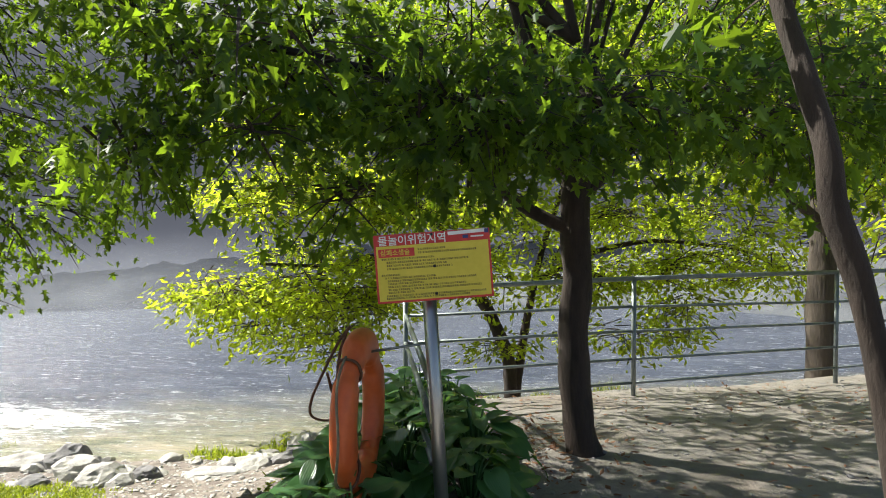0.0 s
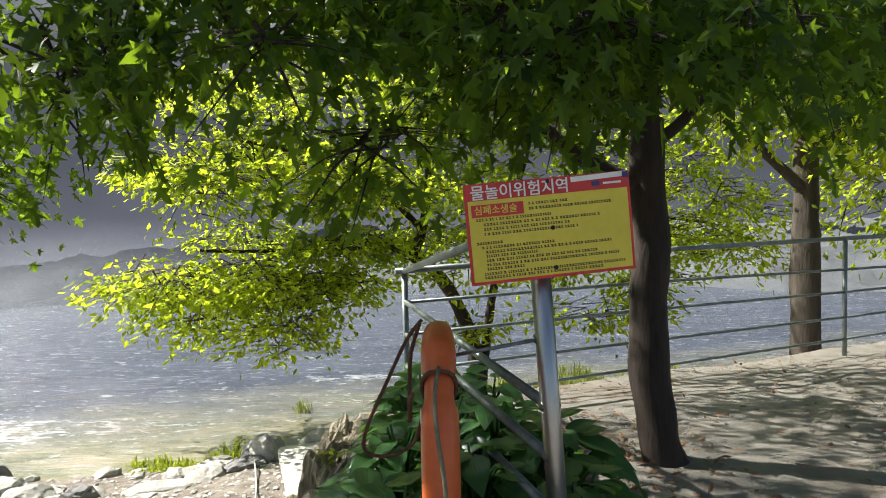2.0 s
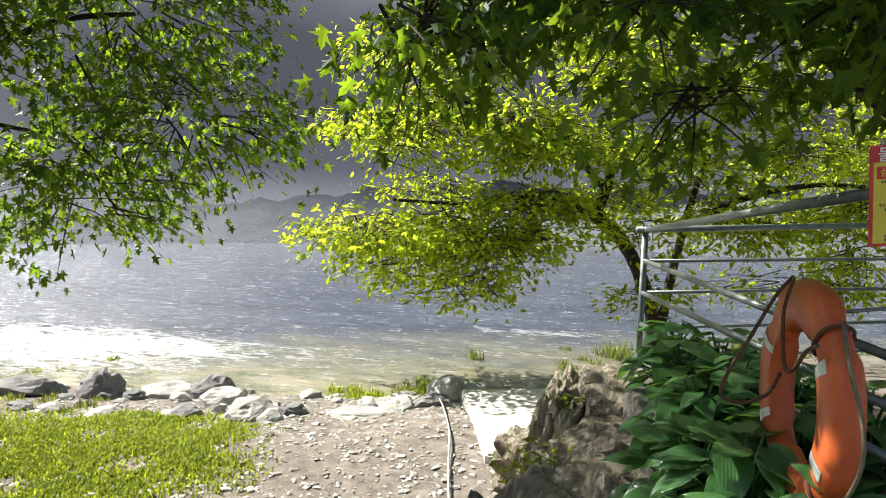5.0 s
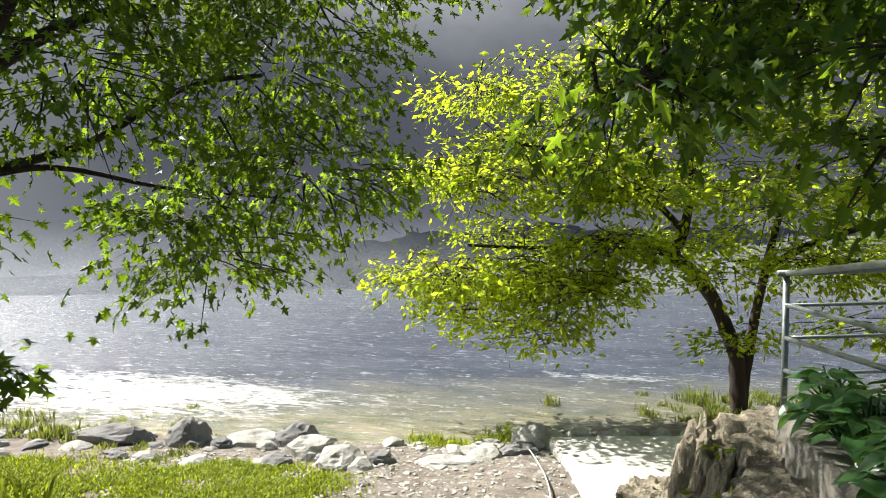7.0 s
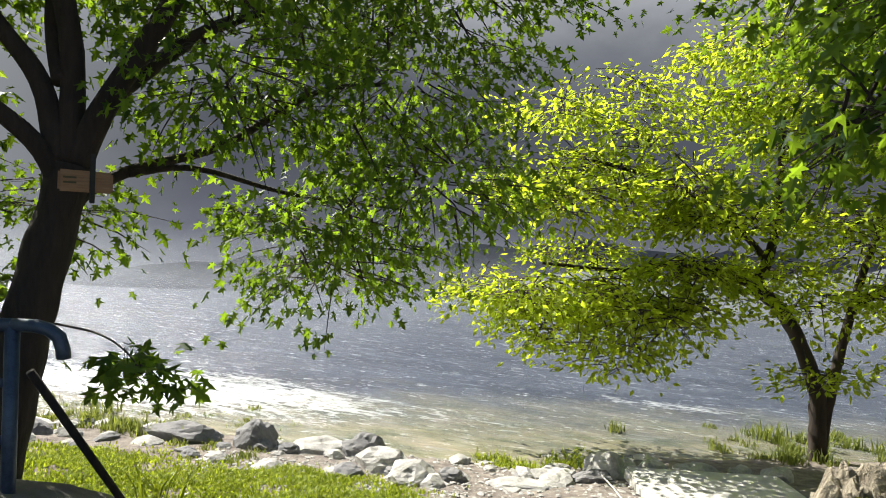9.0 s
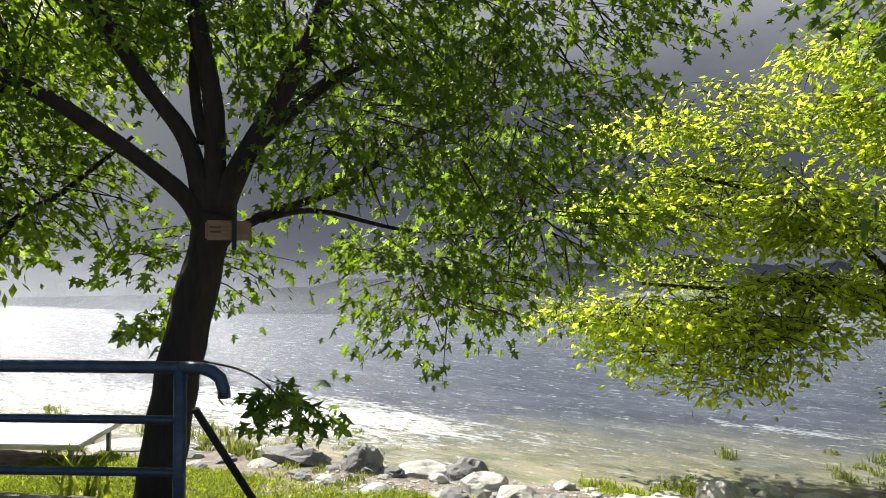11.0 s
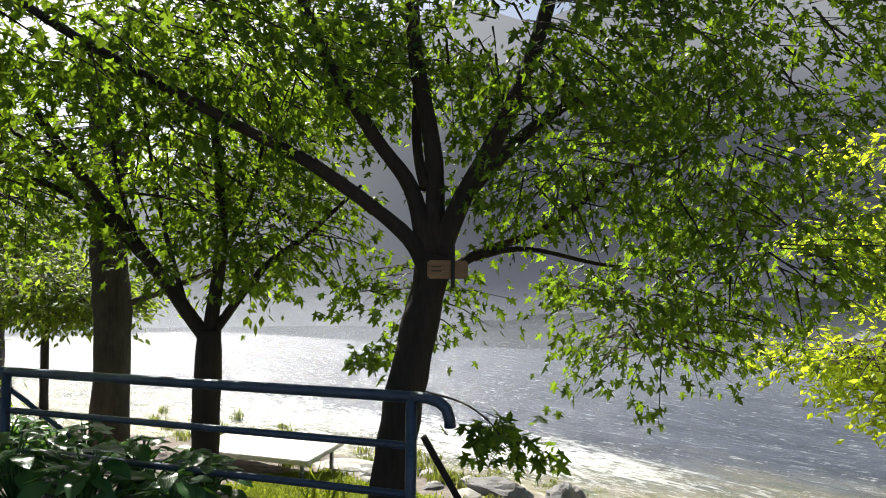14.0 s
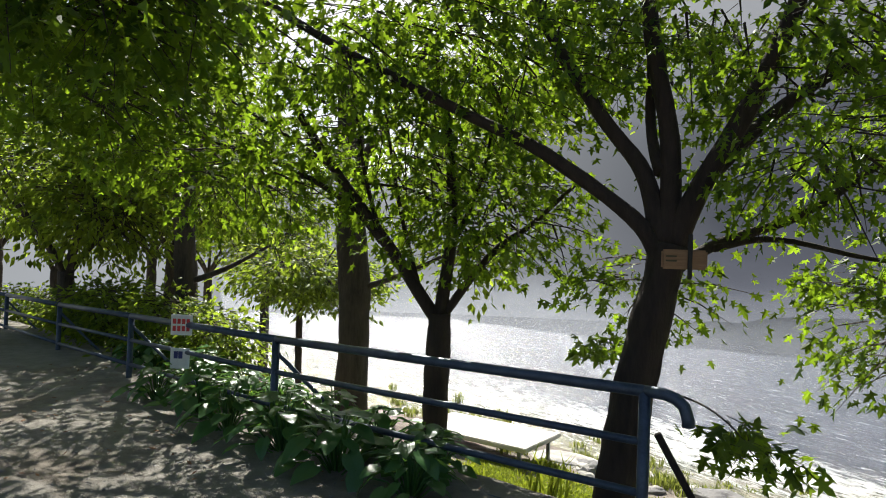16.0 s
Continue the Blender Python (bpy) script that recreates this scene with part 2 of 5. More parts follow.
def mist_material():
    """Drifting mist: thin at the water, thickest a metre above it, fading out upwards in wisps."""
    m, t, b = material("mist")
    p = coords(t)
    sep = t.nodes.new("ShaderNodeSeparateXYZ")
    t.links.new(p, sep.inputs[0])
    drift = noise_tex(t, 0.10, 6, 0.55, p, (1.0, 1.0, 1.6))
    wisps = noise_tex(t, 0.42, 6, 0.6, p, (1.0, 1.0, 1.5))
    h = calc(t, "MULTIPLY_ADD", sep.outputs[2], 1 / 4.4, 2.72 / 4.4)
    h = calc(t, "ADD", h, calc(t, "MULTIPLY_ADD", drift, -0.9, 0.45))
    body = ramp(t, h, [(0.0, (1, 1, 1)), (0.16, (0.8, 0.8, 0.8)), (0.38, (0.3, 0.3, 0.3)), (0.85, (0, 0, 0))])
    foot = ramp(t, calc(t, "MULTIPLY_ADD", sep.outputs[2], 1 / 1.6, 2.72 / 1.6), [(0.0, (0, 0, 0)), (1.0, (1, 1, 1))])
    over = calc(t, "SUBTRACT", sep.outputs[1], calc(t, "MULTIPLY_ADD", sep.outputs[0], 0.5, 16.0))
    over = ramp(t, calc(t, "MULTIPLY", over, 1 / 5), [(0.0, (0, 0, 0)), (1.0, (1, 1, 1))])
    foot = calc(t, "MULTIPLY", foot, over)
    upstream = ramp(t, calc(t, "MULTIPLY_ADD", sep.outputs[0], -1 / 22, 0.15), [(0.0, (0.42, 0.42, 0.42)), (1.0, (1, 1, 1))])
    thick = ramp(t, wisps, [(0.25, (0.35, 0.35, 0.35)), (0.75, (1, 1, 1))])
    a = calc(t, "MULTIPLY", calc(t, "MULTIPLY", body, foot), calc(t, "MULTIPLY", upstream, thick))
    a = calc(t, "MULTIPLY", a, 0.27)
    d = t.nodes.new("ShaderNodeBsdfDiffuse")
    d.inputs["Color"].default_value = (0.78, 0.82, 0.90, 1)
    tr = t.nodes.new("ShaderNodeBsdfTranslucent")
    tr.inputs["Color"].default_value = (0.78, 0.82, 0.90, 1)
    both = t.nodes.new("ShaderNodeMixShader")
    both.inputs[0].default_value = 0.6
    t.links.new(d.outputs[0], both.inputs[1])
    t.links.new(tr.outputs[0], both.inputs[2])
    clear = t.nodes.new("ShaderNodeBsdfTransparent")
    sh = t.nodes.new("ShaderNodeMixShader")
    t.links.new(a, sh.inputs[0])
    t.links.new(clear.outputs[0], sh.inputs[1])
    t.links.new(both.outputs[0], sh.inputs[2])
    t.links.new(sh.outputs[0], t.nodes["Material Output"].inputs["Surface"])
    return m


MIST = mist_material()
rng = np.random.default_rng(7)


# ---- mesh helpers ----
def mesh_object(name, verts, faces, mat, parent=None, label="", smooth=False):
    me = bpy.data.meshes.new(name)
    me.from_pydata(verts if isinstance(verts, list) else verts.tolist(), [], faces if isinstance(faces, list) else faces.tolist())
    me.materials.append(mat)
    if smooth:
        me.polygons.foreach_set("use_smooth", [True] * len(me.polygons))
    ob = new(name, me)
    if parent:
        ob.parent = parent
    if label:
        ob["label"] = label
    return ob


def part(name, bm, mat, parent=None, label="", smooth=False):
    me = bpy.data.meshes.new(name)
    bm.to_mesh(me)
    bm.free()
    me.materials.append(mat)
    if smooth:
        me.polygons.foreach_set("use_smooth", [True] * len(me.polygons))
    ob = new(name, me)
    if parent:
        ob.parent = parent
    if label:
        ob["label"] = label
    return ob


def thing(name, label, category, group="", kind=""):
    return tagged(new(name), label, category, group, kind)


def tube_data(points, radii, sides=8, knots=0.0):
    """Verts and faces of a tapered tube along points, with closed ends."""
    pts = [Vector(p) for p in points]
    if isinstance(radii, (int, float)):
        radii = [radii] * len(pts)
    verts, faces = [], []
    side = None
    for i, p in enumerate(pts):
        d = (pts[min(i + 1, len(pts) - 1)] - pts[max(i - 1, 0)]).normalized()
        if side is None:
            side = d.orthogonal().normalized()
        else:
            side = (side - d * side.dot(d)).normalized()
        up = d.cross(side)
        for k in range(sides):
            a = 2 * math.pi * k / sides
            r = radii[i]
            if knots:
                r *= 1 + knots * noise.noise(p * 4 + Vector((math.cos(a), math.sin(a), 0)) * 1.3)
            verts.append(p + (side * math.cos(a) + up * math.sin(a)) * r)
    for i in range(len(pts) - 1):
        for k in range(sides):
            a, b = i * sides + k, i * sides + (k + 1) % sides
            faces.append((a, b, b + sides, a + sides))
    faces.append(tuple(reversed(range(sides))))
    faces.append(tuple(range((len(pts) - 1) * sides, len(pts) * sides)))
    return [tuple(v) for v in verts], faces


def curve_points(points, steps=6):
    """A Catmull-Rom line through the points."""
    pts = [Vector(p) for p in points]
    out = []
    for i in range(len(pts) - 1):
        p0, p1, p2, p3 = pts[max(i - 1, 0)], pts[i], pts[i + 1], pts[min(i + 2, len(pts) - 1)]
        for k in range(steps):
            s = k / steps
            out.append(0.5 * (2 * p1 + (p2 - p0) * s + (2 * p0 - 5 * p1 + 4 * p2 - p3) * s * s + (3 * p1 - p0 - 3 * p2 + p3) * s ** 3))
    out.append(pts[-1])
    return out


def tube(name, points, radii, mat, parent=None, sides=10, label="", knots=0.0):
    v, f = tube_data(points, radii, sides, knots)
    return mesh_object(name, v, f, mat, parent, label, smooth=True)


def limb(name, points, r0, r1, mat, parent, steps=6, sides=9, knots=0.12):
    line = curve_points(points, steps)
    n = len(line) - 1
    return tube(name, line, [r0 + (r1 - r0) * i / n for i in range(n + 1)], mat, parent, sides, knots=knots)


def box_bm(sx, sy, sz, bevel=0.0):
    bm = bmesh.new()
    bmesh.ops.create_cube(bm, size=1, matrix=Matrix.Diagonal((sx, sy, sz, 1)))
    if bevel:
        bmesh.ops.bevel(bm, geom=bm.edges[:], offset=bevel, segments=2, affect="EDGES")
    return bm


def boulder_mesh(name, seed, rough=0.28, flat=1.0, sub=3):
    bm = bmesh.new()
    bmesh.ops.create_icosphere(bm, subdivisions=sub, radius=0.5)
    off = Vector((seed * 3.7, seed * 1.9, seed * 5.3))
    for v in bm.verts:
        n = v.co.normalized()
        # facets: push out along a few planes, then grain
        k = 1 + rough * noise.noise(n * 1.6 + off) + rough * 0.45 * noise.noise(n * 4.1 + off)
        v.co = n * 0.5 * k
        v.co.z *= flat
    r = random.Random(seed)
    for _ in range(13):
        n = Vector((r.uniform(-1, 1), r.uniform(-1, 1), r.uniform(-0.5, 0.9))).normalized()
        far = max(v.co.dot(n) for v in bm.verts)
        lim = far * r.uniform(0.68, 0.88)
        for v in bm.verts:
            d = v.co.dot(n)
            if d > lim:
                v.co -= n * (d - lim)
    for v in bm.verts:
        v.co += v.co.normalized() * 0.022 * noise.noise(v.co * 9 + off)
    me = bpy.data.meshes.new(name)
    bm.to_mesh(me)
    bm.free()
    return me


# ---- the lie of the land ----
SHORE_X = (-80, -40, -25, -14, -7, -4, -2.5, 0, 6, 15, 40, 80)
SHORE_Y = (-10, 0, 6, 10.4, 11.4, 11.8, 12.9, 14.2, 16.5, 20, 28, 40)
EDGE_X = (-80, -13.3, -5.2, -4.4, -3.6, -0.66, -0.46, -0.22, 80)
EDGE_Y = (-22.0, 1.0, 3.3, 2.4, 2.2, 2.4, 6.2, 6.55, 43.0)
RUN_X = (-80, -13, -5.2, -4.0, -0.66, -0.42, 0, 80)
RUN_Y = (4.0, 4.0, 3.4, 4.0, 4.4, 1.6, 2.2, 3.0)
WATER_Z = -2.72


def ground_z(x, y):
    """Height of the ground: the trodden terrace, its slope to the shore, the shore and the river bed."""
    edge, run, shore = np.interp(x, EDGE_X, EDGE_Y), np.interp(x, RUN_X, RUN_Y), np.interp(x, SHORE_X, SHORE_Y)
    top = -0.1 * np.clip(y - 4.7, 0, 4) * np.clip(x + 2, 0, 1)
    s = np.clip((y - edge) / run, 0, 1)
    s = s * s * (3 - 2 * s)
    low = -2.25 - 0.42 * np.clip((y - shore + 3.0) / 3.0, 0, 1)
    low = low - 1.6 * np.clip((y - shore) / 6.0, 0, 1)
    z = top * (1 - s) + low * s
    return z + 0.02 * np.sin(x * 2.1 + y * 1.3) * np.cos(y * 1.7 - x * 0.6)


def gz(x, y):
    return float(ground_z(np.float64(x), np.float64(y)))


def ground_sheet():
    def axis(lo, hi, a, b, fine, coarse):
        return np.concatenate((np.arange(lo, a, coarse), np.arange(a, b, fine), np.arange(b, hi + coarse, coarse)))
    xs = axis(-198, 198, -18, 9, 0.14, 6.0)
    ys = axis(-62, 198, -2, 18, 0.14, 6.0)
    gx, gy = np.meshgrid(xs, ys)
    z = ground_z(gx, gy)
    z = z + rng.normal(0, 0.006, z.shape)
    verts = np.stack((gx, gy, z), -1).reshape(-1, 3)
    nx, ny = len(xs), len(ys)
    i = (np.arange(ny - 1)[:, None] * nx + np.arange(nx - 1)[None, :]).reshape(-1)
    faces = np.stack((i, i + 1, i + 1 + nx, i + nx), -1)
    ob = mesh_object("ground", verts, faces, GROUND, smooth=True)
    tagged(ob, "trodden sandy earth sloping down to a pebbly river bank", "ground", kind="structure")


ground_sheet()


def river():
    xs, ys = np.linspace(-200, 200, 40), np.linspace(-12, 195, 40)
    gx, gy = np.meshgrid(xs, ys)
    verts = np.stack((gx, gy, np.full(gx.shape, WATER_Z)), -1).reshape(-1, 3)
    i = (np.arange(39)[:, None] * 40 + np.arange(39)[None, :]).reshape(-1)
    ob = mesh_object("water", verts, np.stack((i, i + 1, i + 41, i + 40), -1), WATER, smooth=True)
    tagged(ob, "grey-blue river with ripples, clear shallows, white water and painted glints", "river", kind="structure")


river()


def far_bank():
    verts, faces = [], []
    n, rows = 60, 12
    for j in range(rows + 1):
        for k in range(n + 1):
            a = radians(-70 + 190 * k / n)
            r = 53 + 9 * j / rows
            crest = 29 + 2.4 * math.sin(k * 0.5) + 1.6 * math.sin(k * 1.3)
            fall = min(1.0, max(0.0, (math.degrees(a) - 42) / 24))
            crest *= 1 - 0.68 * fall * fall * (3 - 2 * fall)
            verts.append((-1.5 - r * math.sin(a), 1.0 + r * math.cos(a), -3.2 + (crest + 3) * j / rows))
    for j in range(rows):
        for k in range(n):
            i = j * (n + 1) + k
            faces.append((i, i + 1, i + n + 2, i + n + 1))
    ob = mesh_object("backdrop", verts, faces, PAINTED_MIST_HILL, smooth=True)
    tagged(ob, "glowing backdrop of a dark wooded far bank with grey river mist painted in", "hillside", kind="structure")


far_bank()


def far_shore():
    """The foot of the opposite bank: a bushy slope rising out of the river."""
    verts, faces = [], []
    n, rows = 150, 16
    for j in range(rows + 1):
        for k in range(n + 1):
            deg = -72 + 122 * k / n
            a = radians(deg)
            r = 36 + 18 * j / rows + 1.6 * noise.noise(Vector((k * 0.11, 3.0, 0)))
            taper = min(1.0, max(0.0, (50 - deg) / 40))
            rise = 3.2 * (j / rows) ** 0.9 * taper
            x, y = -1.5 - r * math.sin(a), 1.0 + r * math.cos(a)
            lump = 0.9 * noise.noise(Vector((x, y, rise)) * 0.55) + 0.5 * noise.noise(Vector((x, y, rise)) * 1.4)
            verts.append((x, y, -3.3 + 0.5 * taper + rise + lump * taper * min(1.0, j / 2)))
    for j in range(rows):
        for k in range(n):
            i = j * (n + 1) + k
            faces.append((i, i + 1, i + n + 2, i + n + 1))
    tagged(mesh_object("far_shore", verts, faces, FAR_SLOPE, smooth=True), "dark bushy foot of the opposite river bank, its colour greyed for haze", "bank", kind="structure")


far_shore()


def river_mist():
    """Banks of mist standing over the river, one behind the other."""
    verts, faces = [], []
    n, rows = 90, 6
    for away in (17.5, 20.5, 24.0, 28.0, 32.5, 37.5, 43.0, 49.0):
        base = len(verts)
        for j in range(rows + 1):
            for i in range(n + 1):
                a = radians(-75 + 155 * i / n)
                x, y = -1.5 - away * math.sin(a), 1.0 + away * math.cos(a)
                verts.append((x, y, WATER_Z + 0.02 + 9.0 * j / rows))
        for j in range(rows):
            for i in range(n):
                q = base + j * (n + 1) + i
                faces.append((q, q + 1, q + n + 2, q + n + 1))
    tagged(mesh_object("mist", verts, faces, MIST, smooth=True), "thin white mist drifting low over the river", "mist", kind="stuff")


river_mist()


# ---- foliage ----
def fan(outline, fold=0.0):
    """A flat leaf from its outline, base at the origin, tip along +x."""
    pts = [(0.42, 0, 0.0)] + [(x, y, -fold * abs(y)) for x, y in outline]
    n = len(outline)
    return np.array(pts), [(0, 1 + k, 1 + (k + 1) % n) for k in range(n)]


MAPLE_SHAPE = fan(((0.0, 0.0), (-0.08, 0.36), (0.2, 0.17), (0.50, 0.62), (0.48, 0.17), (0.70, 0.20), (1.05, 0.0), (0.70, -0.20), (0.48, -0.17), (0.50, -0.62), (0.2, -0.17), (-0.08, -0.36)), 0.3)
OVAL_SHAPE = (np.array(((0, 0, 0), (0.45, 0.24, -0.05), (0.5, 0, 0.03), (0.45, -0.24, -0.05), (1, 0, -0.08))), [(0, 2, 1), (0, 3, 2), (1, 2, 4), (2, 3, 4)])


def leaves_mesh(name, shape, places, headings, sizes, tilt, mat, parent, label="", droop=0.35):
    """Many leaves in one mesh: each at its place, pointing along its heading, tilted at random."""
    base, tris = shape
    n = len(places)
    fwd = headings / np.linalg.norm(headings, axis=1)[:, None]
    fwd = fwd + np.array((0, 0, -droop)) + rng.normal(0, 0.35, (n, 3))
    fwd /= np.linalg.norm(fwd, axis=1)[:, None]
    up = np.array((0, 0, 1.0)) + rng.normal(0, tilt, (n, 3))
    side = np.cross(up, fwd)
    side /= np.linalg.norm(side, axis=1)[:, None] + 1e-9
    up = np.cross(fwd, side)
    v = places[:, None, :] + sizes[:, None, None] * (base[None, :, 0:1] * fwd[:, None, :] + base[None, :, 1:2] * side[:, None, :] + base[None, :, 2:3] * up[:, None, :])
    k = len(base)
    f = (np.arange(n)[:, None, None] * k + np.array(tris)[None]).reshape(-1, 3)
    return mesh_object(name, v.reshape(-1, 3), f, mat, parent, label)


def crown(tree, lobes, shape, mat, size, per_spray, tilt=0.45, twig=0.35, spread=0.16, droop=0.35, twig_mat=None, flat=0.35):
    """Sprays of leaves on thin twigs. Lobes: centre, radii, how many sprays."""
    starts, ways = [], []
    for centre, radii, count in lobes:
        d = rng.normal(0, 1, (count, 3))
        d /= np.linalg.norm(d, axis=1)[:, None]
        r = rng.uniform(0.25, 1.0, count) ** 0.55
        p = np.array(centre) + d * r[:, None] * np.array(radii)
        starts.append(p)
        w = d * np.array((1, 1, flat)) + rng.normal(0, 0.35, (count, 3)) * np.array((1, 1, 0.4)) + np.array((0, 0, -0.12))
        ways.append(w / np.linalg.norm(w, axis=1)[:, None])
    starts, ways = np.concatenate(starts), np.concatenate(ways)
    n = len(starts)
    length = rng.uniform(0.6, 1.3, n) * twig
    s = rng.uniform(0.0, 1.0, (n, per_spray))
    sag = np.zeros((n, per_spray, 3))
    sag[..., 2] = -0.25 * (s ** 2) * length[:, None]
    places = starts[:, None, :] + ways[:, None, :] * (s * length[:, None])[..., None] + sag
    places = places + rng.normal(0, 1, places.shape) * spread * np.array((1, 1, 0.45))
    heads = ways[:, None, :] + rng.normal(0, 0.7, places.shape) * np.array((1, 1, 0.3))
    sizes = size * rng.uniform(0.6, 1.25, n * per_spray)
    leaves_mesh("crown", shape, places.reshape(-1, 3), heads.reshape(-1, 3), sizes, tilt, mat, tree, droop=droop)["kind"] = "stuff"
    # the twigs that carry them
    q = starts - ways * length[:, None] * 0.9
    e = starts + ways * length[:, None] * 0.9 + np.array((0, 0, -0.2)) * length[:, None]
    c = starts
    rad = 0.012 * twig / 0.35
    ring = np.array(((1, 0, 0), (-0.5, 0.6, 0.6), (-0.5, -0.6, -0.6)))
    verts = np.concatenate([q[:, None] + ring * rad, c[:, None] + ring * rad * 0.6, e[:, None] + ring * rad * 0.15], 1)
    tri = []
    for a in (0, 3):
        for k in range(3):
            tri.append((a + k, a + (k + 1) % 3, a + 3 + (k + 1) % 3, a + 3 + k))
    f = (np.arange(n)[:, None, None] * 9 + np.array(tri)[None]).reshape(-1, 4)
    mesh_object("twig_work", verts.reshape(-1, 3), f, twig_mat or BARK, tree)["kind"] = "stuff"


def trunk_line(name, points, r0, r1, mat, parent, sides=14, flare=1.5):
    line = curve_points(points, 8)
    n = len(line) - 1
    radii = [(r0 + (r1 - r0) * i / n) * (1 + (flare - 1) * max(0, 1 - i / (n * 0.16)) ** 2) for i in range(n + 1)]
    return tube(name, line, radii, mat, parent, sides, knots=0.22)


# the maple beside the warning sign
tree = thing("maple_tree", "dark maple with a slim leaning trunk and low spreading crown", "tree", "trees")
trunk_line("trunk", ((1.02, 4.74, -0.12), (0.96, 4.75, 0.25), (0.93, 4.76, 0.6), (0.95, 4.78, 1.1), (0.94, 4.8, 1.5), (0.95, 4.83, 1.75)), 0.105, 0.085, BARK, tree)
limb("limb", ((0.95, 4.79, 1.42), (0.82, 4.78, 1.44), (0.63, 4.78, 1.54), (0.44, 4.78, 1.68), (0.1, 4.7, 1.95)), 0.05, 0.03, BARK, tree)
limb("limb", ((0.94, 4.82, 1.65), (0.84, 4.86, 1.85), (0.74, 4.88, 2.1), (0.6, 4.9, 2.7), (0.4, 4.9, 3.4)), 0.06, 0.025, BARK, tree)
limb("limb", ((0.95, 4.83, 1.7), (1.0, 4.86, 2.0), (1.05, 4.9, 2.5), (1.2, 5.0, 3.3)), 0.06, 0.025, BARK, tree)
limb("limb", ((0.96, 4.84, 1.62), (1.12, 4.84, 1.72), (1.4, 4.9, 2.0), (1.9, 5.1, 2.4)), 0.04, 0.015, BARK, tree)
limb("limb", ((0.9, 4.86, 1.8), (0.5, 4.5, 2.0), (-0.2, 4.2, 2.25), (-0.9, 4.1, 2.4), (-1.5, 4.2, 2.45)), 0.04, 0.012, BARK, tree)
for dx, dy in ((-0.35, 0.1), (-0.15, 0.2), (0.1, -0.1), (0.3, 0.1), (0.55, 0.0)):
    limb("limb", ((0.93, 4.86, 1.9), (0.93 + dx * 0.5, 4.86 + dy, 2.4), (0.93 + dx * 1.3, 4.9 + dy * 2, 3.3)), 0.028, 0.01, BARK, tree, sides=6)
crown(tree, (((-1.2, 4.1, 2.35), (0.6, 0.7, 0.26), 50), ((-0.55, 3.9, 2.25), (0.7, 0.6, 0.24), 52), ((0.25, 4.0, 2.0), (0.8, 0.6, 0.22), 85), ((-0.45, 4.35, 1.6), (0.26, 0.25, 0.16), 15), ((-1.55, 4.1, 1.9), (0.3, 0.35, 0.18), 16),
             ((1.0, 4.0, 2.02), (0.75, 0.45, 0.18), 45), ((1.9, 4.6, 2.15), (0.8, 0.8, 0.3), 70), ((2.7, 5.2, 2.3), (1.0, 1.0, 0.4), 90), ((-1.3, 4.6, 2.75), (0.8, 0.7, 0.25), 36),
             ((0.1, 3.2, 2.75), (1.0, 0.5, 0.2), 30), ((2.2, 5.0, 3.2), (1.4, 1.2, 0.4), 90), ((-0.75, 3.75, 1.86), (0.25, 0.25, 0.12), 14), ((-1.45, 4.0, 1.86), (0.24, 0.24, 0.14), 16), ((0.35, 3.9, 1.86), (0.5, 0.3, 0.12), 14), ((0.3, 5.6, 2.9), (1.0, 0.6, 0.25), 50)),
      MAPLE_SHAPE, MAPLE, 0.082, 14, 0.8, 0.34, 0.11, 1.1)
crown(tree, (((0.1, 7.0, 3.2), (1.4, 0.8, 0.3), 80), ((1.7, 7.4, 3.3), (1.4, 0.9, 0.3), 80), ((-0.4, 8.0, 3.3), (1.4, 0.8, 0.25), 70), ((-1.2, 6.6, 3.4), (0.9, 0.7, 0.25), 45), ((3.2, 7.0, 3.2), (1.2, 0.9, 0.3), 80), ((1.0, 6.0, 3.9), (1.8, 1.0, 0.3), 80)),
      MAPLE_SHAPE, MAPLE, 0.088, 13, 0.5, 0.36, 0.13, 0.4)

# its upper crown: out of view, added to shade the leaves below
for cx, cy, cz in ((-2.4, 5.0, 4.3), (-0.9, 5.1, 4.4), (0.5, 5.2, 4.5)):
    limb("limb", ((0.95, 4.85, 2.6), ((0.95 + cx) / 2, 4.95, 3.7), (cx, cy, cz)), 0.035, 0.012, BARK, tree, sides=6)
crown(tree, (((-2.6, 5.0, 4.2), (1.2, 0.8, 0.35), 120), ((-1.1, 5.0, 4.2), (1.2, 0.8, 0.35), 80), ((0.4, 4.9, 4.3), (1.2, 0.6, 0.35), 30), ((-0.9, 4.4, 4.7), (1.8, 0.9, 0.3), 50)),
      MAPLE_SHAPE, MAPLE, 0.10, 12, 0.6, 0.38, 0.13, 0.7)

# the sapling stem close to the path
tree = thing("sapling", "thin leaning brown stem with a few broad leaves", "tree", "trees")
trunk_line("trunk", ((1.34, 2.1, -0.05), (1.30, 2.11, 0.5), (1.25, 2.12, 0.95), (1.19, 2.13, 1.25), (1.13, 2.13, 1.43), (1.11, 2.13, 1.57), (1.08, 2.18, 1.75), (1.04, 2.24, 2.0), (1.0, 2.3, 2.5)), 0.034, 0.022, BARK, tree)
crown(tree, (((1.15, 2.25, 2.0), (0.35, 0.3, 0.12), 8),), MAPLE_SHAPE, MAPLE, 0.09, 5, 0.5, 0.2, 0.06)

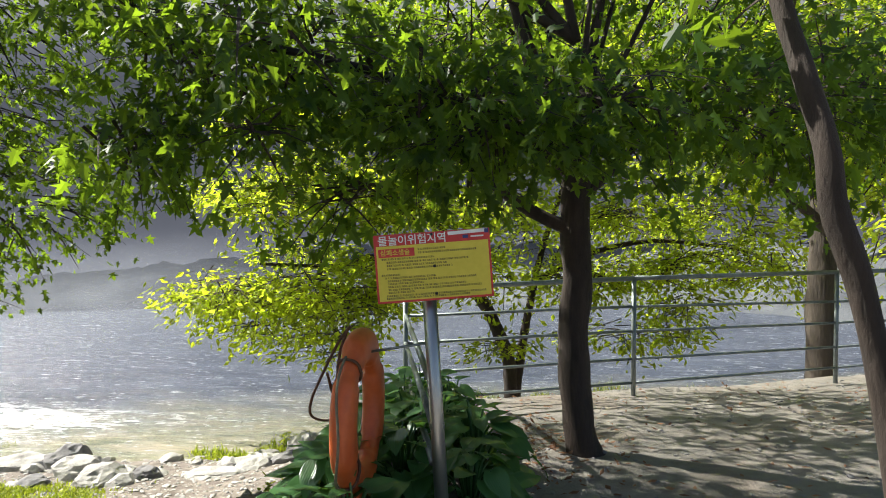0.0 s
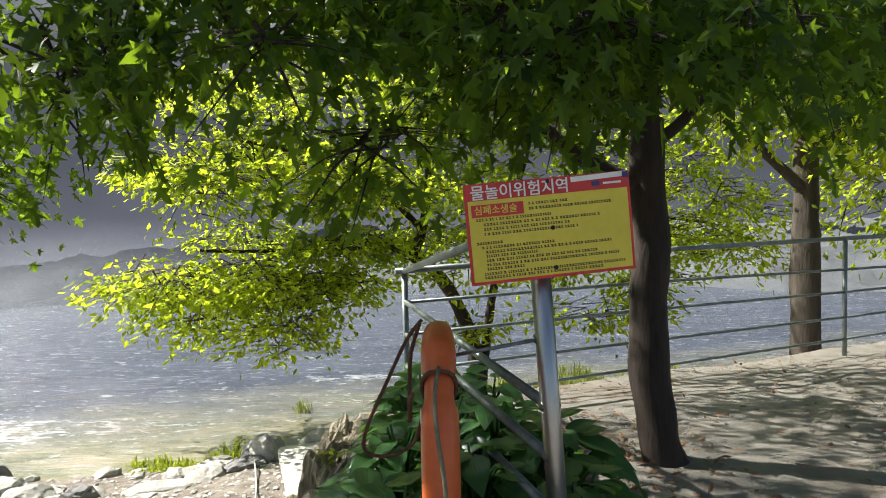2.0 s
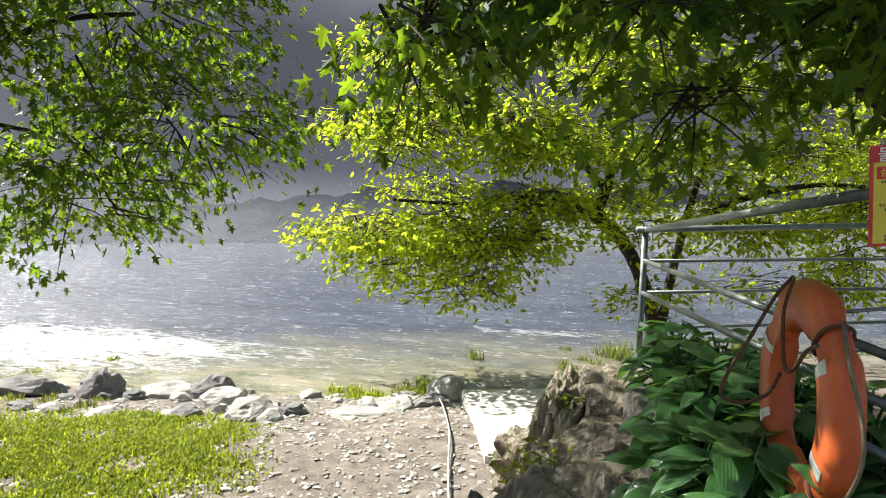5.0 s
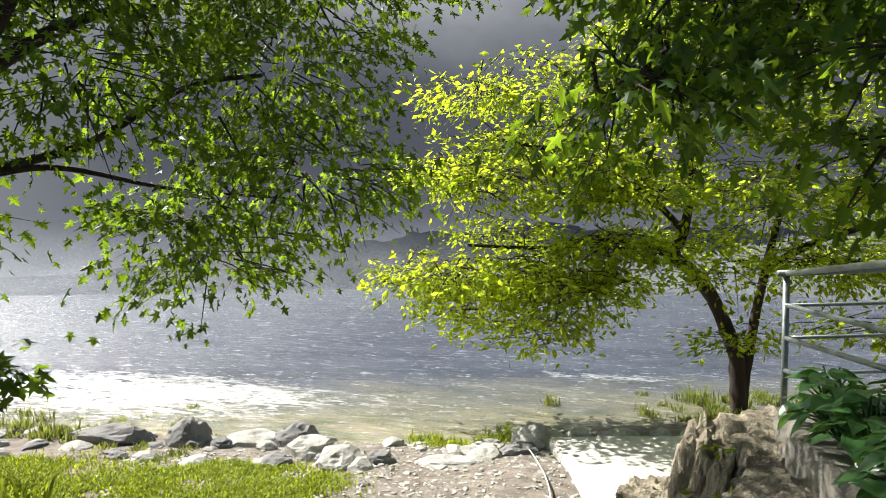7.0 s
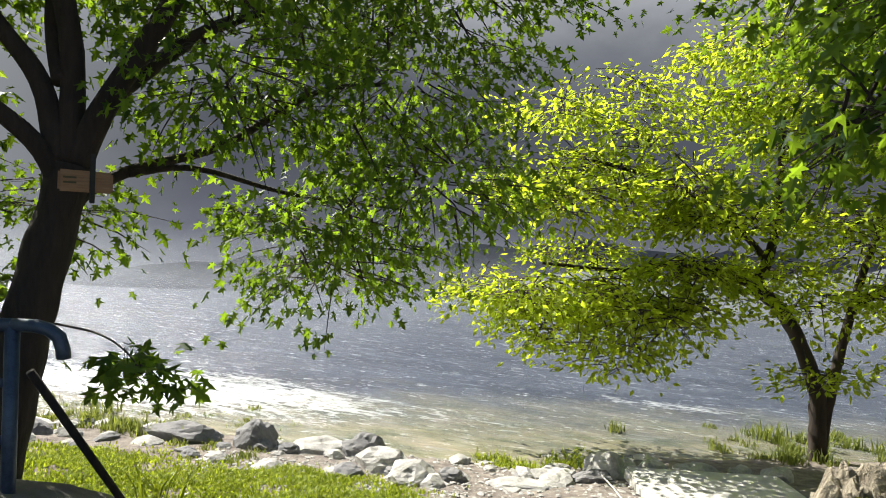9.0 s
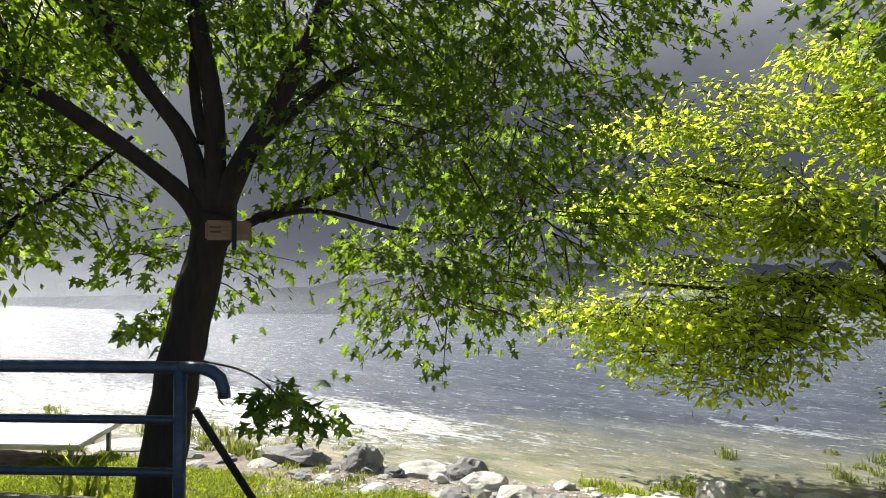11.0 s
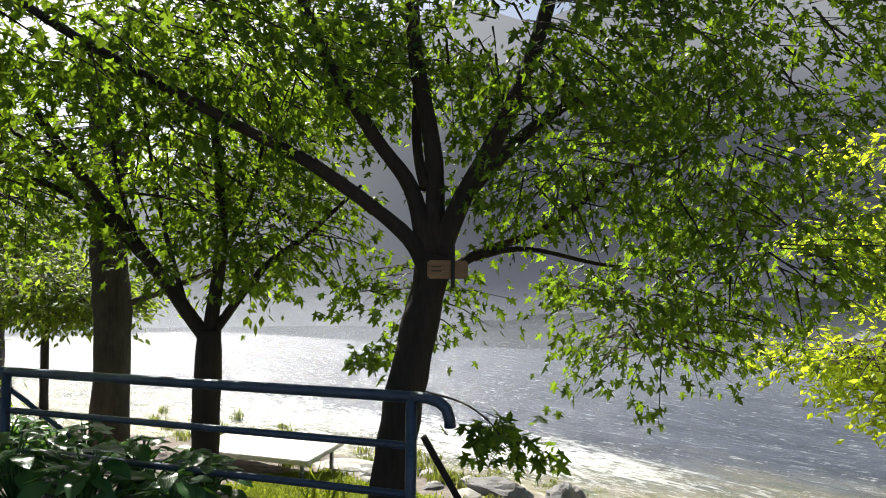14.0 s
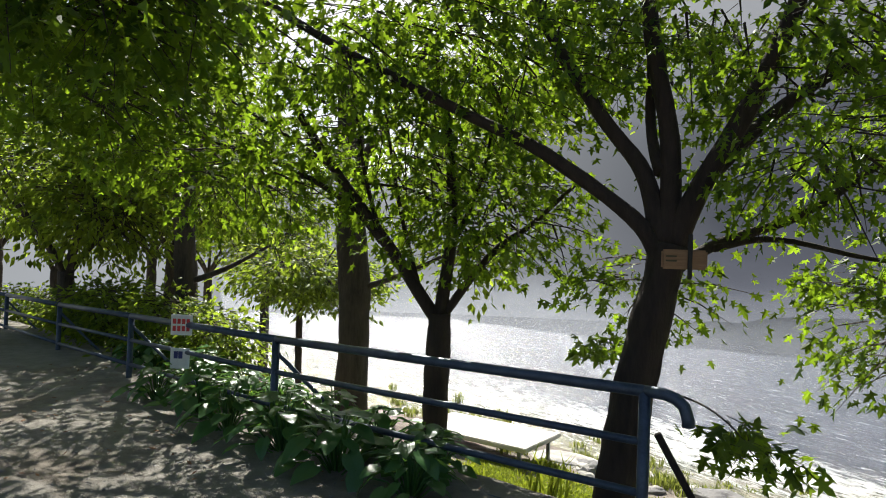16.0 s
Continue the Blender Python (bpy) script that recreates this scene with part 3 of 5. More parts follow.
# the spreading tree at the water's edge
tree = thing("bank_tree", "wide riverside tree with sunlit yellow-green leaves", "tree", "trees")
zb = gz(0.95, 14.5) - 0.1
trunk_line("trunk", ((0.99, 14.6, zb), (0.95, 14.6, -1.9), (0.85, 14.63, -1.2), (0.3, 14.55, -0.04), (-0.32, 14.43, 0.52)), 0.16, 0.12, BARK, tree)
limb("limb", ((-0.32, 14.43, 0.52), (-0.9, 14.25, 0.75), (-1.45, 14.17, 0.82), (-2.1, 14.0, 0.85), (-2.74, 13.84, 0.69), (-4.2, 13.5, 0.75)), 0.085, 0.03, BARK, tree)
limb("limb", ((-0.32, 14.43, 0.5), (-0.08, 14.5, 1.1), (0.05, 14.6, 2.2), (0.0, 14.6, 4.0)), 0.12, 0.05, BARK, tree)
limb("limb", ((-0.1, 14.5, 1.0), (-0.8, 14.3, 1.7), (-2.0, 14.0, 2.4), (-3.6, 13.6, 2.8)), 0.07, 0.03, BARK, tree)
trunk_line("stem", ((1.0, 14.62, zb), (1.2, 14.72, -1.1), (1.41, 14.83, 0.0), (1.67, 14.95, 1.1), (2.2, 15.2, 2.6)), 0.11, 0.05, BARK, tree)
limb("limb", ((1.5, 14.85, 0.3), (2.6, 14.9, 0.9), (4.2, 15.2, 1.2), (6.2, 15.6, 1.0)), 0.08, 0.03, BARK, tree)
layers = []
shape_rng = np.random.default_rng(12)
for centre, radii, count in (((-3.4, 13.4, 0.4), (2.3, 1.4, 0.85), 18), ((-2.7, 13.4, -0.3), (1.8, 1.0, 0.75), 11), ((-3.0, 13.6, 2.1), (2.1, 1.5, 0.9), 16), ((-3.2, 13.6, 3.6), (1.6, 1.4, 0.7), 8),
                             ((-0.4, 14.0, 1.2), (1.9, 1.4, 1.1), 10), ((-1.0, 14.0, 3.6), (2.2, 1.7, 1.4), 14), ((1.8, 14.2, 1.6), (2.2, 1.6, 1.6), 19), ((1.6, 14.4, 4.2), (2.6, 1.9, 1.5), 15),
                             ((4.3, 15.0, 1.0), (2.2, 1.5, 1.7), 18), ((4.6, 15.2, 3.6), (2.4, 1.7, 1.5), 11), ((6.6, 15.4, 0.8), (1.4, 1.1, 1.0), 5), ((-0.4, 14.2, 5.6), (2.8, 1.9, 0.9), 9)):
    d = shape_rng.normal(0, 1, (count, 3))
    d = d / np.linalg.norm(d, axis=1)[:, None] * shape_rng.uniform(0.3, 1, count)[:, None] ** 0.5
    layers += [(tuple(np.array(centre) + q * np.array(radii)), (shape_rng.uniform(0.6, 1.2), shape_rng.uniform(0.5, 0.9), shape_rng.uniform(0.22, 0.45)), int(shape_rng.uniform(14, 24) * (0.75 if centre[2] > 3 else 1.0))) for q in d]
layers += [((0.7, 13.6, -0.9), (0.6, 0.5, 0.4), 18), ((3.4, 14.6, -0.8), (1.5, 0.8, 0.3), 45)]
crown(tree, layers, OVAL_SHAPE, BANK_LEAF, 0.165, 14, 0.6, 0.5, 0.17, 0.2, flat=0.12)

# the forked maple that carries the little board
tree = thing("maple_tree", "forked maple with a thick dark trunk and hanging sprays", "tree", "trees")
trunk_line("trunk", ((-6.1, 3.9, -0.65), (-6.04, 3.98, -0.14), (-5.99, 4.04, 0.35), (-5.95, 4.1, 0.8), (-5.89, 4.19, 1.25), (-5.85, 4.25, 1.6)), 0.15, 0.125, BARK, tree, 18, 1.2)
limb("limb", ((-5.88, 4.18, 1.5), (-5.98, 4.02, 1.78), (-6.44, 3.59, 2.24), (-6.87, 3.22, 2.53), (-7.49, 2.5, 3.02), (-8.04, 1.92, 3.5)), 0.062, 0.03, BARK, tree)
limb("limb", ((-5.88, 4.18, 1.6), (-6.01, 4.15, 2.1), (-6.31, 4.0, 2.56), (-6.75, 3.79, 3.36), (-7.0, 3.7, 4.2)), 0.07, 0.035, BARK, tree)
limb("limb", ((-5.86, 4.23, 1.6), (-5.87, 4.25, 2.3), (-5.95, 4.1, 3.2), (-5.9, 4.0, 4.4)), 0.08, 0.045, BARK, tree)
limb("limb", ((-5.83, 4.27, 1.6), (-5.68, 4.34, 2.0), (-5.44, 4.51, 2.55), (-5.22, 4.67, 3.25), (-5.0, 4.8, 4.3)), 0.085, 0.045, BARK, tree)
limb("limb", ((-5.66, 4.36, 2.05), (-5.56, 5.0, 2.6), (-5.5, 5.6, 2.95), (-5.45, 6.2, 3.17)), 0.06, 0.025, BARK, tree)
limb("limb", ((-5.86, 4.25, 1.3), (-5.98, 4.5, 1.45), (-5.94, 4.88, 1.64), (-5.64, 5.5, 1.91), (-5.23, 6.17, 2.45), (-4.82, 6.72, 2.64)), 0.055, 0.02, BARK, tree)
limb("limb", ((-5.92, 4.8, 1.6), (-5.78, 5.35, 1.69), (-5.47, 6.28, 1.56), (-4.84, 7.2, 1.5)), 0.03, 0.012, BARK, tree)
limb("limb", ((-5.9, 4.2, 2.1), (-6.1, 4.3, 2.5), (-6.2, 4.4, 3.4)), 0.05, 0.025, BARK, tree)
limb("limb", ((-5.9, 4.2, 0.62), (-5.5, 4.15, 0.6), (-5.2, 4.05, 0.54), (-5.0, 3.95, 0.46)), 0.008, 0.004, BARK, tree, sides=5)
crown(tree, (((-5.0, 6.1, 1.15), (0.9, 1.0, 0.55), 80), ((-4.3, 6.6, 1.7), (1.0, 1.0, 0.6), 90), ((-4.6, 6.3, 2.6), (1.3, 1.2, 0.6), 110), ((-4.2, 6.0, 3.4), (1.6, 1.4, 0.6), 130),
             ((-5.3, 5.0, 2.4), (0.8, 0.8, 0.6), 70), ((-5.6, 4.6, 3.3), (1.6, 1.2, 0.7), 120), ((-7.2, 3.6, 3.2), (1.6, 1.2, 0.7), 110), ((-7.4, 2.4, 3.2), (1.3, 1.2, 0.5), 80),
             ((-6.2, 3.8, 4.4), (2.6, 2.0, 0.6), 120), ((-6.6, 4.8, 1.3), (0.6, 0.6, 0.35), 26),
             ((-6.4, 0.9, 2.75), (1.0, 0.7, 0.3), 60), ((-7.2, 0.2, 2.9), (1.2, 0.8, 0.35), 70),
             # first three lobes lie above the view, added to shade the sprays
             ((-6.9, 7.2, 5.9), (1.9, 1.5, 0.45), 170), ((-7.6, 5.2, 5.4), (1.7, 1.2, 0.45), 150), ((-5.2, 6.6, 5.7), (1.6, 1.3, 0.4), 120), ((-7.0, 5.2, 3.4), (0.8, 0.7, 0.4), 45)),
      MAPLE_SHAPE, MAPLE, 0.08, 16, 0.8, 0.36, 0.13, 1.1)
crown(tree, (((-4.95, 3.9, 0.46), (0.2, 0.16, 0.1), 13), ((-5.25, 4.05, 0.55), (0.12, 0.1, 0.05), 4), ((-6.9, 4.6, 0.75), (0.24, 0.2, 0.1), 12)), MAPLE_SHAPE, MAPLE, 0.095, 7, 0.6, 0.12, 0.07, 0.6)

# the slim forked tree behind the railing
tree = thing("maple_tree", "slim young maple forking low behind the railing", "tree", "trees")
zb = gz(-8.06, 3.7) - 0.3
trunk_line("trunk", ((-8.1, 3.7, min(zb, -0.8)), (-8.06, 3.7, -0.5), (-8.04, 3.69, 0.3), (-8.02, 3.68, 0.95)), 0.135, 0.11, BARK, tree, 12)
limb("limb", ((-8.02, 3.68, 0.85), (-8.25, 3.26, 1.54), (-8.54, 2.71, 2.36), (-8.75, 2.32, 3.03)), 0.07, 0.03, BARK, tree)
limb("limb", ((-8.3, 3.2, 1.6), (-8.6, 2.9, 2.0), (-9.2, 2.3, 2.4), (-9.8, 1.7, 2.6)), 0.04, 0.015, BARK, tree)
limb("limb", ((-8.02, 3.68, 0.9), (-7.96, 3.75, 1.77), (-7.99, 3.66, 2.82), (-8.07, 3.49, 3.6)), 0.065, 0.025, BARK, tree)
limb("limb", ((-8.02, 3.7, 0.9), (-7.78, 4.08, 1.52), (-7.6, 4.39, 1.8), (-7.3, 4.8, 2.3)), 0.045, 0.015, BARK, tree)
for foot, mid, tip in (((-8.12, 3.5, 1.2), (-8.3, 3.35, 2.0), (-8.45, 3.2, 3.1)), ((-8.3, 3.18, 1.65), (-8.35, 3.0, 2.3), (-8.3, 2.8, 3.3)), ((-7.98, 3.72, 1.5), (-7.8, 3.95, 2.2), (-7.75, 4.1, 3.2)), ((-8.5, 2.8, 2.25), (-8.9, 2.4, 2.6), (-9.4, 1.9, 3.0))):
    limb("limb", (foot, mid, tip), 0.028, 0.01, BARK, tree, sides=6)
limb("limb", ((-7.97, 3.72, 1.9), (-8.2, 3.4, 2.1), (-8.5, 3.0, 2.15)), 0.025, 0.01, BARK, tree, sides=6)
crown(tree, (((-8.0, 4.1, 1.9), (1.1, 1.1, 0.55), 120), ((-8.3, 3.2, 2.6), (1.3, 1.1, 0.7), 120), ((-8.0, 3.8, 3.6), (1.8, 1.4, 0.7), 110)),
      MAPLE_SHAPE, MAPLE, 0.09, 13, 0.75, 0.38, 0.13, 0.9)

crown(tree, (((-9.4, 2.2, 2.3), (1.3, 1.0, 0.6), 100), ((-10.2, 1.6, 3.0), (1.5, 1.2, 0.8), 90)), MAPLE_SHAPE, MAPLE, 0.09, 13, 0.75, 0.38, 0.13, 0.9)

# big straight trunks further along
for (x, y), r, lobes in (((-12.16, 4.5), 0.27, (((-11.8, 6.4, 3.7), (2.0, 1.3, 1.0), 150), ((-12.4, 7.0, 5.2), (2.4, 1.6, 1.0), 130), ((-11.2, 5.8, 1.6), (0.8, 0.7, 0.4), 30))),
                         ((-13.97, 2.3), 0.2, (((-14.3, 1.5, 3.5), (1.6, 1.2, 1.0), 130), ((-14.2, 2.0, 5.2), (2.2, 1.6, 1.0), 120)))):
    tree = thing("riverside_tree", "tall straight grey-brown trunk with high green crown", "tree", "trees")
    trunk_line("trunk", ((x, y, gz(x, y) - 0.3), (x - 0.02, y, 0.6), (x - 0.04, y - 0.1, 2.2), (x - 0.08, y - 0.2, 4.6)), r, r * 0.72, BARK_GREY, tree, 16, 1.3)
    limb("limb", ((x, y, 0.95), (x + 0.5, y + 0.5, 1.2), (x + 1.3, y + 1.0, 1.6)), 0.06, 0.02, BARK_GREY, tree)
    limb("limb", ((x - 0.04, y - 0.1, 2.2), (x - 0.7, y + 0.4, 3.2), (x - 1.2, y + 0.8, 4.4)), 0.10, 0.03, BARK_GREY, tree)
    limb("limb", ((x - 0.04, y - 0.1, 2.8), (x + 0.8, y + 0.2, 3.6), (x + 1.5, y + 0.4, 4.6)), 0.09, 0.03, BARK_GREY, tree)
    crown(tree, lobes, OVAL_SHAPE, FAR_LEAF, 0.17, 13, 0.5, 0.5, 0.2, 0.4)

# smaller trees down the path and along the shore
for (x, y), r, fork, height, count in (((-16.7, 0.55), 0.17, 1.0, 4.6, 330), ((-24.0, 0.2), 0.16, 0.8, 6.0, 330), ((-25.5, 6.5), 0.18, 0.4, 5.0, 330), ((-31.0, 5.5), 0.2, 0.6, 6.0, 300), ((-19.8, 6.0), 0.10, 0.2, 1.8, 330), ((-27.5, 3.0), 0.2, 1.2, 5.0, 220), ((-21.0, -3.5), 0.2, 1.4, 7.0, 380), ((-18.5, 2.6), 0.18, 1.4, 6.0, 330), ((-33.0, -2.0), 0.25, 1.4, 6.0, 260)):
    z0 = gz(x, y)
    tree = thing("small_tree", "small leafy tree forking into several limbs", "tree", "trees")
    trunk_line("trunk", ((x + 0.1, y, z0 - 0.2), (x + 0.03, y, (z0 + fork) / 2), (x, y, fork)), r, r * 0.8, BARK_GREY, tree, 12, 1.3)
    for k in range(5):
        a = k * 1.257 + 0.4
        limb("limb", ((x, y, fork - 0.08), (x + 0.4 * math.cos(a), y + 0.4 * math.sin(a), fork + 0.5), (x + 1.3 * math.cos(a), y + 1.3 * math.sin(a), fork + 1.5)), r * 0.5, 0.02, BARK_GREY, tree, sides=6)
    crown(tree, (((x, y, fork + height * 0.5), (1.9, 1.9, height * 0.35), count), ((x + 0.9, y + 0.6, fork + height * 0.3), (1.3, 1.2, height * 0.22), count // 2)), OVAL_SHAPE, FAR_LEAF, 0.19, 12, 0.5, 0.55, 0.22, 0.4)

# maples with unseen trunks and upper lobes, added to shade path and low canopy
for x, y, lobes in ((-14.0, -2.6, (((-13.0, -1.4, 4.3), (2.4, 1.6, 0.8), 170), ((-11.0, -1.2, 4.6), (2.2, 1.6, 0.7), 150))), (-9.5, -4.0, (((-9.0, -2.0, 4.4), (2.4, 1.8, 0.6), 170), ((-7.0, -1.0, 4.2), (2.0, 1.2, 0.5), 130), ((-10.5, 0.2, 3.4), (1.6, 0.8, 0.5), 110), ((-6.6, 0.7, 2.85), (1.1, 0.7, 0.3), 80), ((-8.6, 0.9, 2.8), (1.2, 0.6, 0.4), 90), ((-10.6, 1.6, 5.3), (2.0, 1.3, 0.5), 120), ((-8.4, 1.8, 5.2), (1.8, 1.2, 0.45), 110), ((-12.8, 1.0, 5.6), (1.8, 1.3, 0.5), 90)))):
    tree = thing("maple_tree", "maple rooted out of view, added to shade the path", "tree", "trees")
    trunk_line("trunk", ((x, y, gz(x, y) - 0.3), (x, y, 0.8), (x + 0.1, y + 0.1, 2.2), (x + 0.3, y + 0.4, 3.8)), 0.2, 0.12, BARK, tree, 14, 1.3)
    for centre, radii, count in lobes:
        limb("limb", ((x + 0.1, y + 0.1, 2.1), ((x + centre[0]) / 2, (y + centre[1]) / 2, 3.3), centre), 0.08, 0.02, BARK, tree)
    crown(tree, lobes, MAPLE_SHAPE, MAPLE, 0.11, 11, 0.5, 0.42, 0.15, 0.45)

# tree beyond the right-hand railing and the woods behind it
for (x, y), r, lobes in (((5.4, 10.6), 0.21, (((4.6, 9.2, 3.2), (2.2, 1.6, 0.9), 220), ((3.2, 9.0, 4.3), (2.4, 1.8, 0.9), 220), ((6.6, 9.4, 2.6), (1.8, 1.6, 1.0), 170))),
                         ((9.5, 12.5), 0.22, (((8.6, 12.2, 1.9), (2.0, 1.6, 1.3), 190), ((8.2, 12.2, 4.4), (3.0, 2.0, 1.6), 260))),
                         ((11.5, 8.0), 0.22, (((11.0, 8.4, 2.2), (2.4, 2.0, 1.4), 200), ((10.6, 8.6, 4.6), (2.8, 2.0, 1.4), 210)))):
    tree = thing("riverside_tree", "grey-brown trunk beyond the railing with bright leaves", "tree", "trees")
    trunk_line("trunk", ((x, y, gz(x, y) - 0.3), (x, y, 0.4), (x + 0.03, y + 0.05, 1.6), (x + 0.08, y + 0.1, 4.2)), r, r * 0.7, BARK_GREY, tree, 16, 1.25)
    limb("limb", ((x, y, 1.5), (x - 0.9, y - 0.2, 2.2), (x - 2.0, y - 0.4, 2.9)), 0.09, 0.03, BARK_GREY, tree)
    limb("limb", ((x, y, 1.9), (x + 0.8, y - 0.1, 2.6), (x + 1.6, y, 3.2)), 0.08, 0.03, BARK_GREY, tree)
    crown(tree, lobes, OVAL_SHAPE, BANK_LEAF, 0.17, 14, 0.45, 0.5, 0.2, 0.3)


# ---- railings ----
def span(name, a, b, r, mat, parent, sides=10, label=""):
    return tube(name, (a, b), r, mat, parent, sides, label)


fence = thing("railing", "grey galvanised pipe railing above the river bank", "railing", "railings")
posts = [(-0.34, 6.41, -0.26, 0.87), (1.85, 7.14, -0.24, 0.93), (4.41, 8.31, -0.30, 0.93), (6.97, 9.48, -0.34, 0.93), (9.53, 10.65, -0.38, 0.93)]
for x, y, zb, zt in posts:
    span("post", (x, y, zb - 0.25), (x, y, zt), 0.024, STEEL, fence, 12)
for (xa, ya, ba, ta), (xb, yb, bb, tb) in zip(posts, posts[1:]):
    over = 0.07 if xa < 0 else 0.0
    d = Vector((xb - xa, yb - ya, 0)).normalized()
    span("rail", (xa - d.x * over, ya - d.y * over, ta), (xb, yb, tb), 0.024, STEEL, fence, 12)
    for h in (0.128, 0.367, 0.645, 0.89):
        span("rail", (xa, ya, ba + h), (xb, yb, bb + h), 0.014, STEEL, fence)
for za, zb, r in ((0.87, 1.27, 0.022), (0.635, 0.69, 0.018), (0.385, 0.53, 0.018), (0.14, 0.36, 0.018)):
    span("rail", (-0.34, 6.41, za), (0.14, 3.50, zb), r, STEEL, fence, 12)

left = thing("railing", "blue-grey painted pipe railing along the path edge", "railing", "railings")
lposts = [(-5.22, 3.37, 0.78), (-8.08, 2.18, 0.74), (-10.77, 1.28, 0.70), (-13.26, 0.54, 0.64), (-16.1, -0.3, 0.6), (-19.0, -1.2, 0.55), (-22, -2.1, 0.5)]
for x, y, zt in lposts:
    span("post", (x, y, min(gz(x, y), zt - 0.95) - 0.3), (x, y, zt), 0.032, BLUE_STEEL, left, 14)
for i, ((xa, ya, ta), (xb, yb, tb)) in enumerate(zip(lposts, lposts[1:])):
    for h, r in ((0.0, 0.032), (-0.27, 0.022), (-0.54, 0.022), (-0.79, 0.022)):
        span("rail", (xa, ya, ta + h), (xb, yb, tb + h), r, BLUE_STEEL, left, 12)
    if i:
        span("brace", (xa, ya, ta - 0.1), (xa + 0.35, ya + 0.95, ta - 1.1), 0.018, BLUE_STEEL, left)
d = Vector((0.92, 0.385, 0)).normalized()
bend = [Vector((-5.22, 3.37, 0.78)) + d * u + Vector((0, 0, w)) for u, w in ((0, 0), (0.1, 0), (0.16, -0.015), (0.205, -0.05), (0.225, -0.11), (0.228, -0.15))]
tube("bent_end", bend, 0.032, BLUE_STEEL, left, 14)
span("brace", (-5.2, 3.45, 0.55), (-5.0, 3.95, -0.35), 0.02, BARK, left)
for dx, dz, w, h in ((0.0, 0.0, 0.21, 0.2), (-0.02, -0.33, 0.19, 0.2)):
    notice = thing("paper_notice", "white paper notice with dark print fixed to the railing", "notice", "notices on the railing")
    notice.location = (-9.52 + dx, 1.64, 0.72 + dz)
    notice.rotation_euler = (0, 0, radians(60))
    part("sheet", box_bm(w, 0.006, h, 0.001), WHITE, notice)
    for r in range(2 if dz == 0 else 1):
        for k in range(4 if dz == 0 else 2):
            bm = box_bm(0.03 if dz == 0 else 0.04, 0.004, 0.05 if dz == 0 else 0.07)
            ob = part("print_mark", bm, NAVY if dz else RED, notice)
            ob.location = (-0.07 + 0.045 * k + (0.03 if dz else 0), -0.006, 0.035 - 0.07 * r)


# ---- warning sign on its pole ----
pole = thing("sign_pole", "tall leaning stainless steel tube in the hosta bed", "pole")
span("tube", (0.205, 3.49, -0.25), (0.112, 3.475, 1.33), 0.031, STAINLESS, pole, 20)
for z in (0.53, 0.69, 0.9):
    s = (z + 0.25) / 1.58
    x = 0.205 - 0.093 * s
    span("collar", (x, 3.487, z - 0.012), (x - 0.0014, 3.487, z + 0.012), 0.034, STEEL, pole, 20)
span("hook_rod", (0.14, 3.48, 0.90), (-0.21, 3.53, 0.835), 0.006, STEEL, pole, 8)

sign = thing("warning_sign", "yellow and red swimming danger board with printed lines", "sign")
sign.matrix_world = pose(0.148, 3.425, 1.239, 90, 0, 4) @ pose(0, 0, 0, 0, 0, 4.2)
SW, SH = 0.5, 0.295
part("board", box_bm(SW, SH, 0.006, 0.001), RED, sign)


def flat_panel(name, x, y, w, h, mat, lift):
    ob = part(name, box_bm(w, h, 0.002), mat, sign)
    ob.location = (x, y, 0.004 + lift)
    return ob


flat_panel("yellow_field", 0.0, -0.02, 0.482, 0.236, YELLOW, 0.0)
flat_panel("red_tag", -0.155, 0.068, 0.155, 0.036, RED, 0.002)
flat_panel("torn_strip", 0.155, 0.137, 0.17, 0.015, WHITE, 0.002).rotation_euler.z = radians(1.5)
flat_panel("corner_mark", 0.236, 0.136, 0.018, 0.018, NAVY, 0.004)
flat_panel("round_mark", 0.145, 0.117, 0.024, 0.014, NAVY, 0.002)
flat_panel("logo_bar", 0.195, 0.116, 0.055, 0.006, WHITE, 0.002)


def lettering(text, x, y, size, mat):
    cu = bpy.data.curves.new("lettering", "FONT")
    cu.body, cu.size, cu.extrude, cu.align_y = text, size, 0.0008, "CENTER"
    cu.offset = size * 0.012
    cu.materials.append(mat)
    ob = new("lettering", cu)
    ob.parent = sign
    ob.location = (x, y, 0.0072)


lettering("물놀이위험지역", -0.232, 0.118, 0.046, WHITE)
lettering("심폐소생술", -0.225, 0.068, 0.028, YELLOW)
r = random.Random(4)
lines = ((0.078, -0.062, 0.06), (0.063, -0.062, 0.19), (0.042, -0.22, 0.0), (0.028, -0.2, 0.15), (0.014, -0.2, 0.06), (0.0, -0.2, 0.08), (-0.026, -0.225, -0.15),
         (-0.039, -0.21, 0.0), (-0.052, -0.2, 0.18), (-0.064, -0.2, -0.05), (-0.077, -0.2, 0.13), (-0.090, -0.2, 0.2), (-0.102, -0.2, -0.09), (-0.116, -0.21, 0.22), (-0.127, -0.21, 0.15))
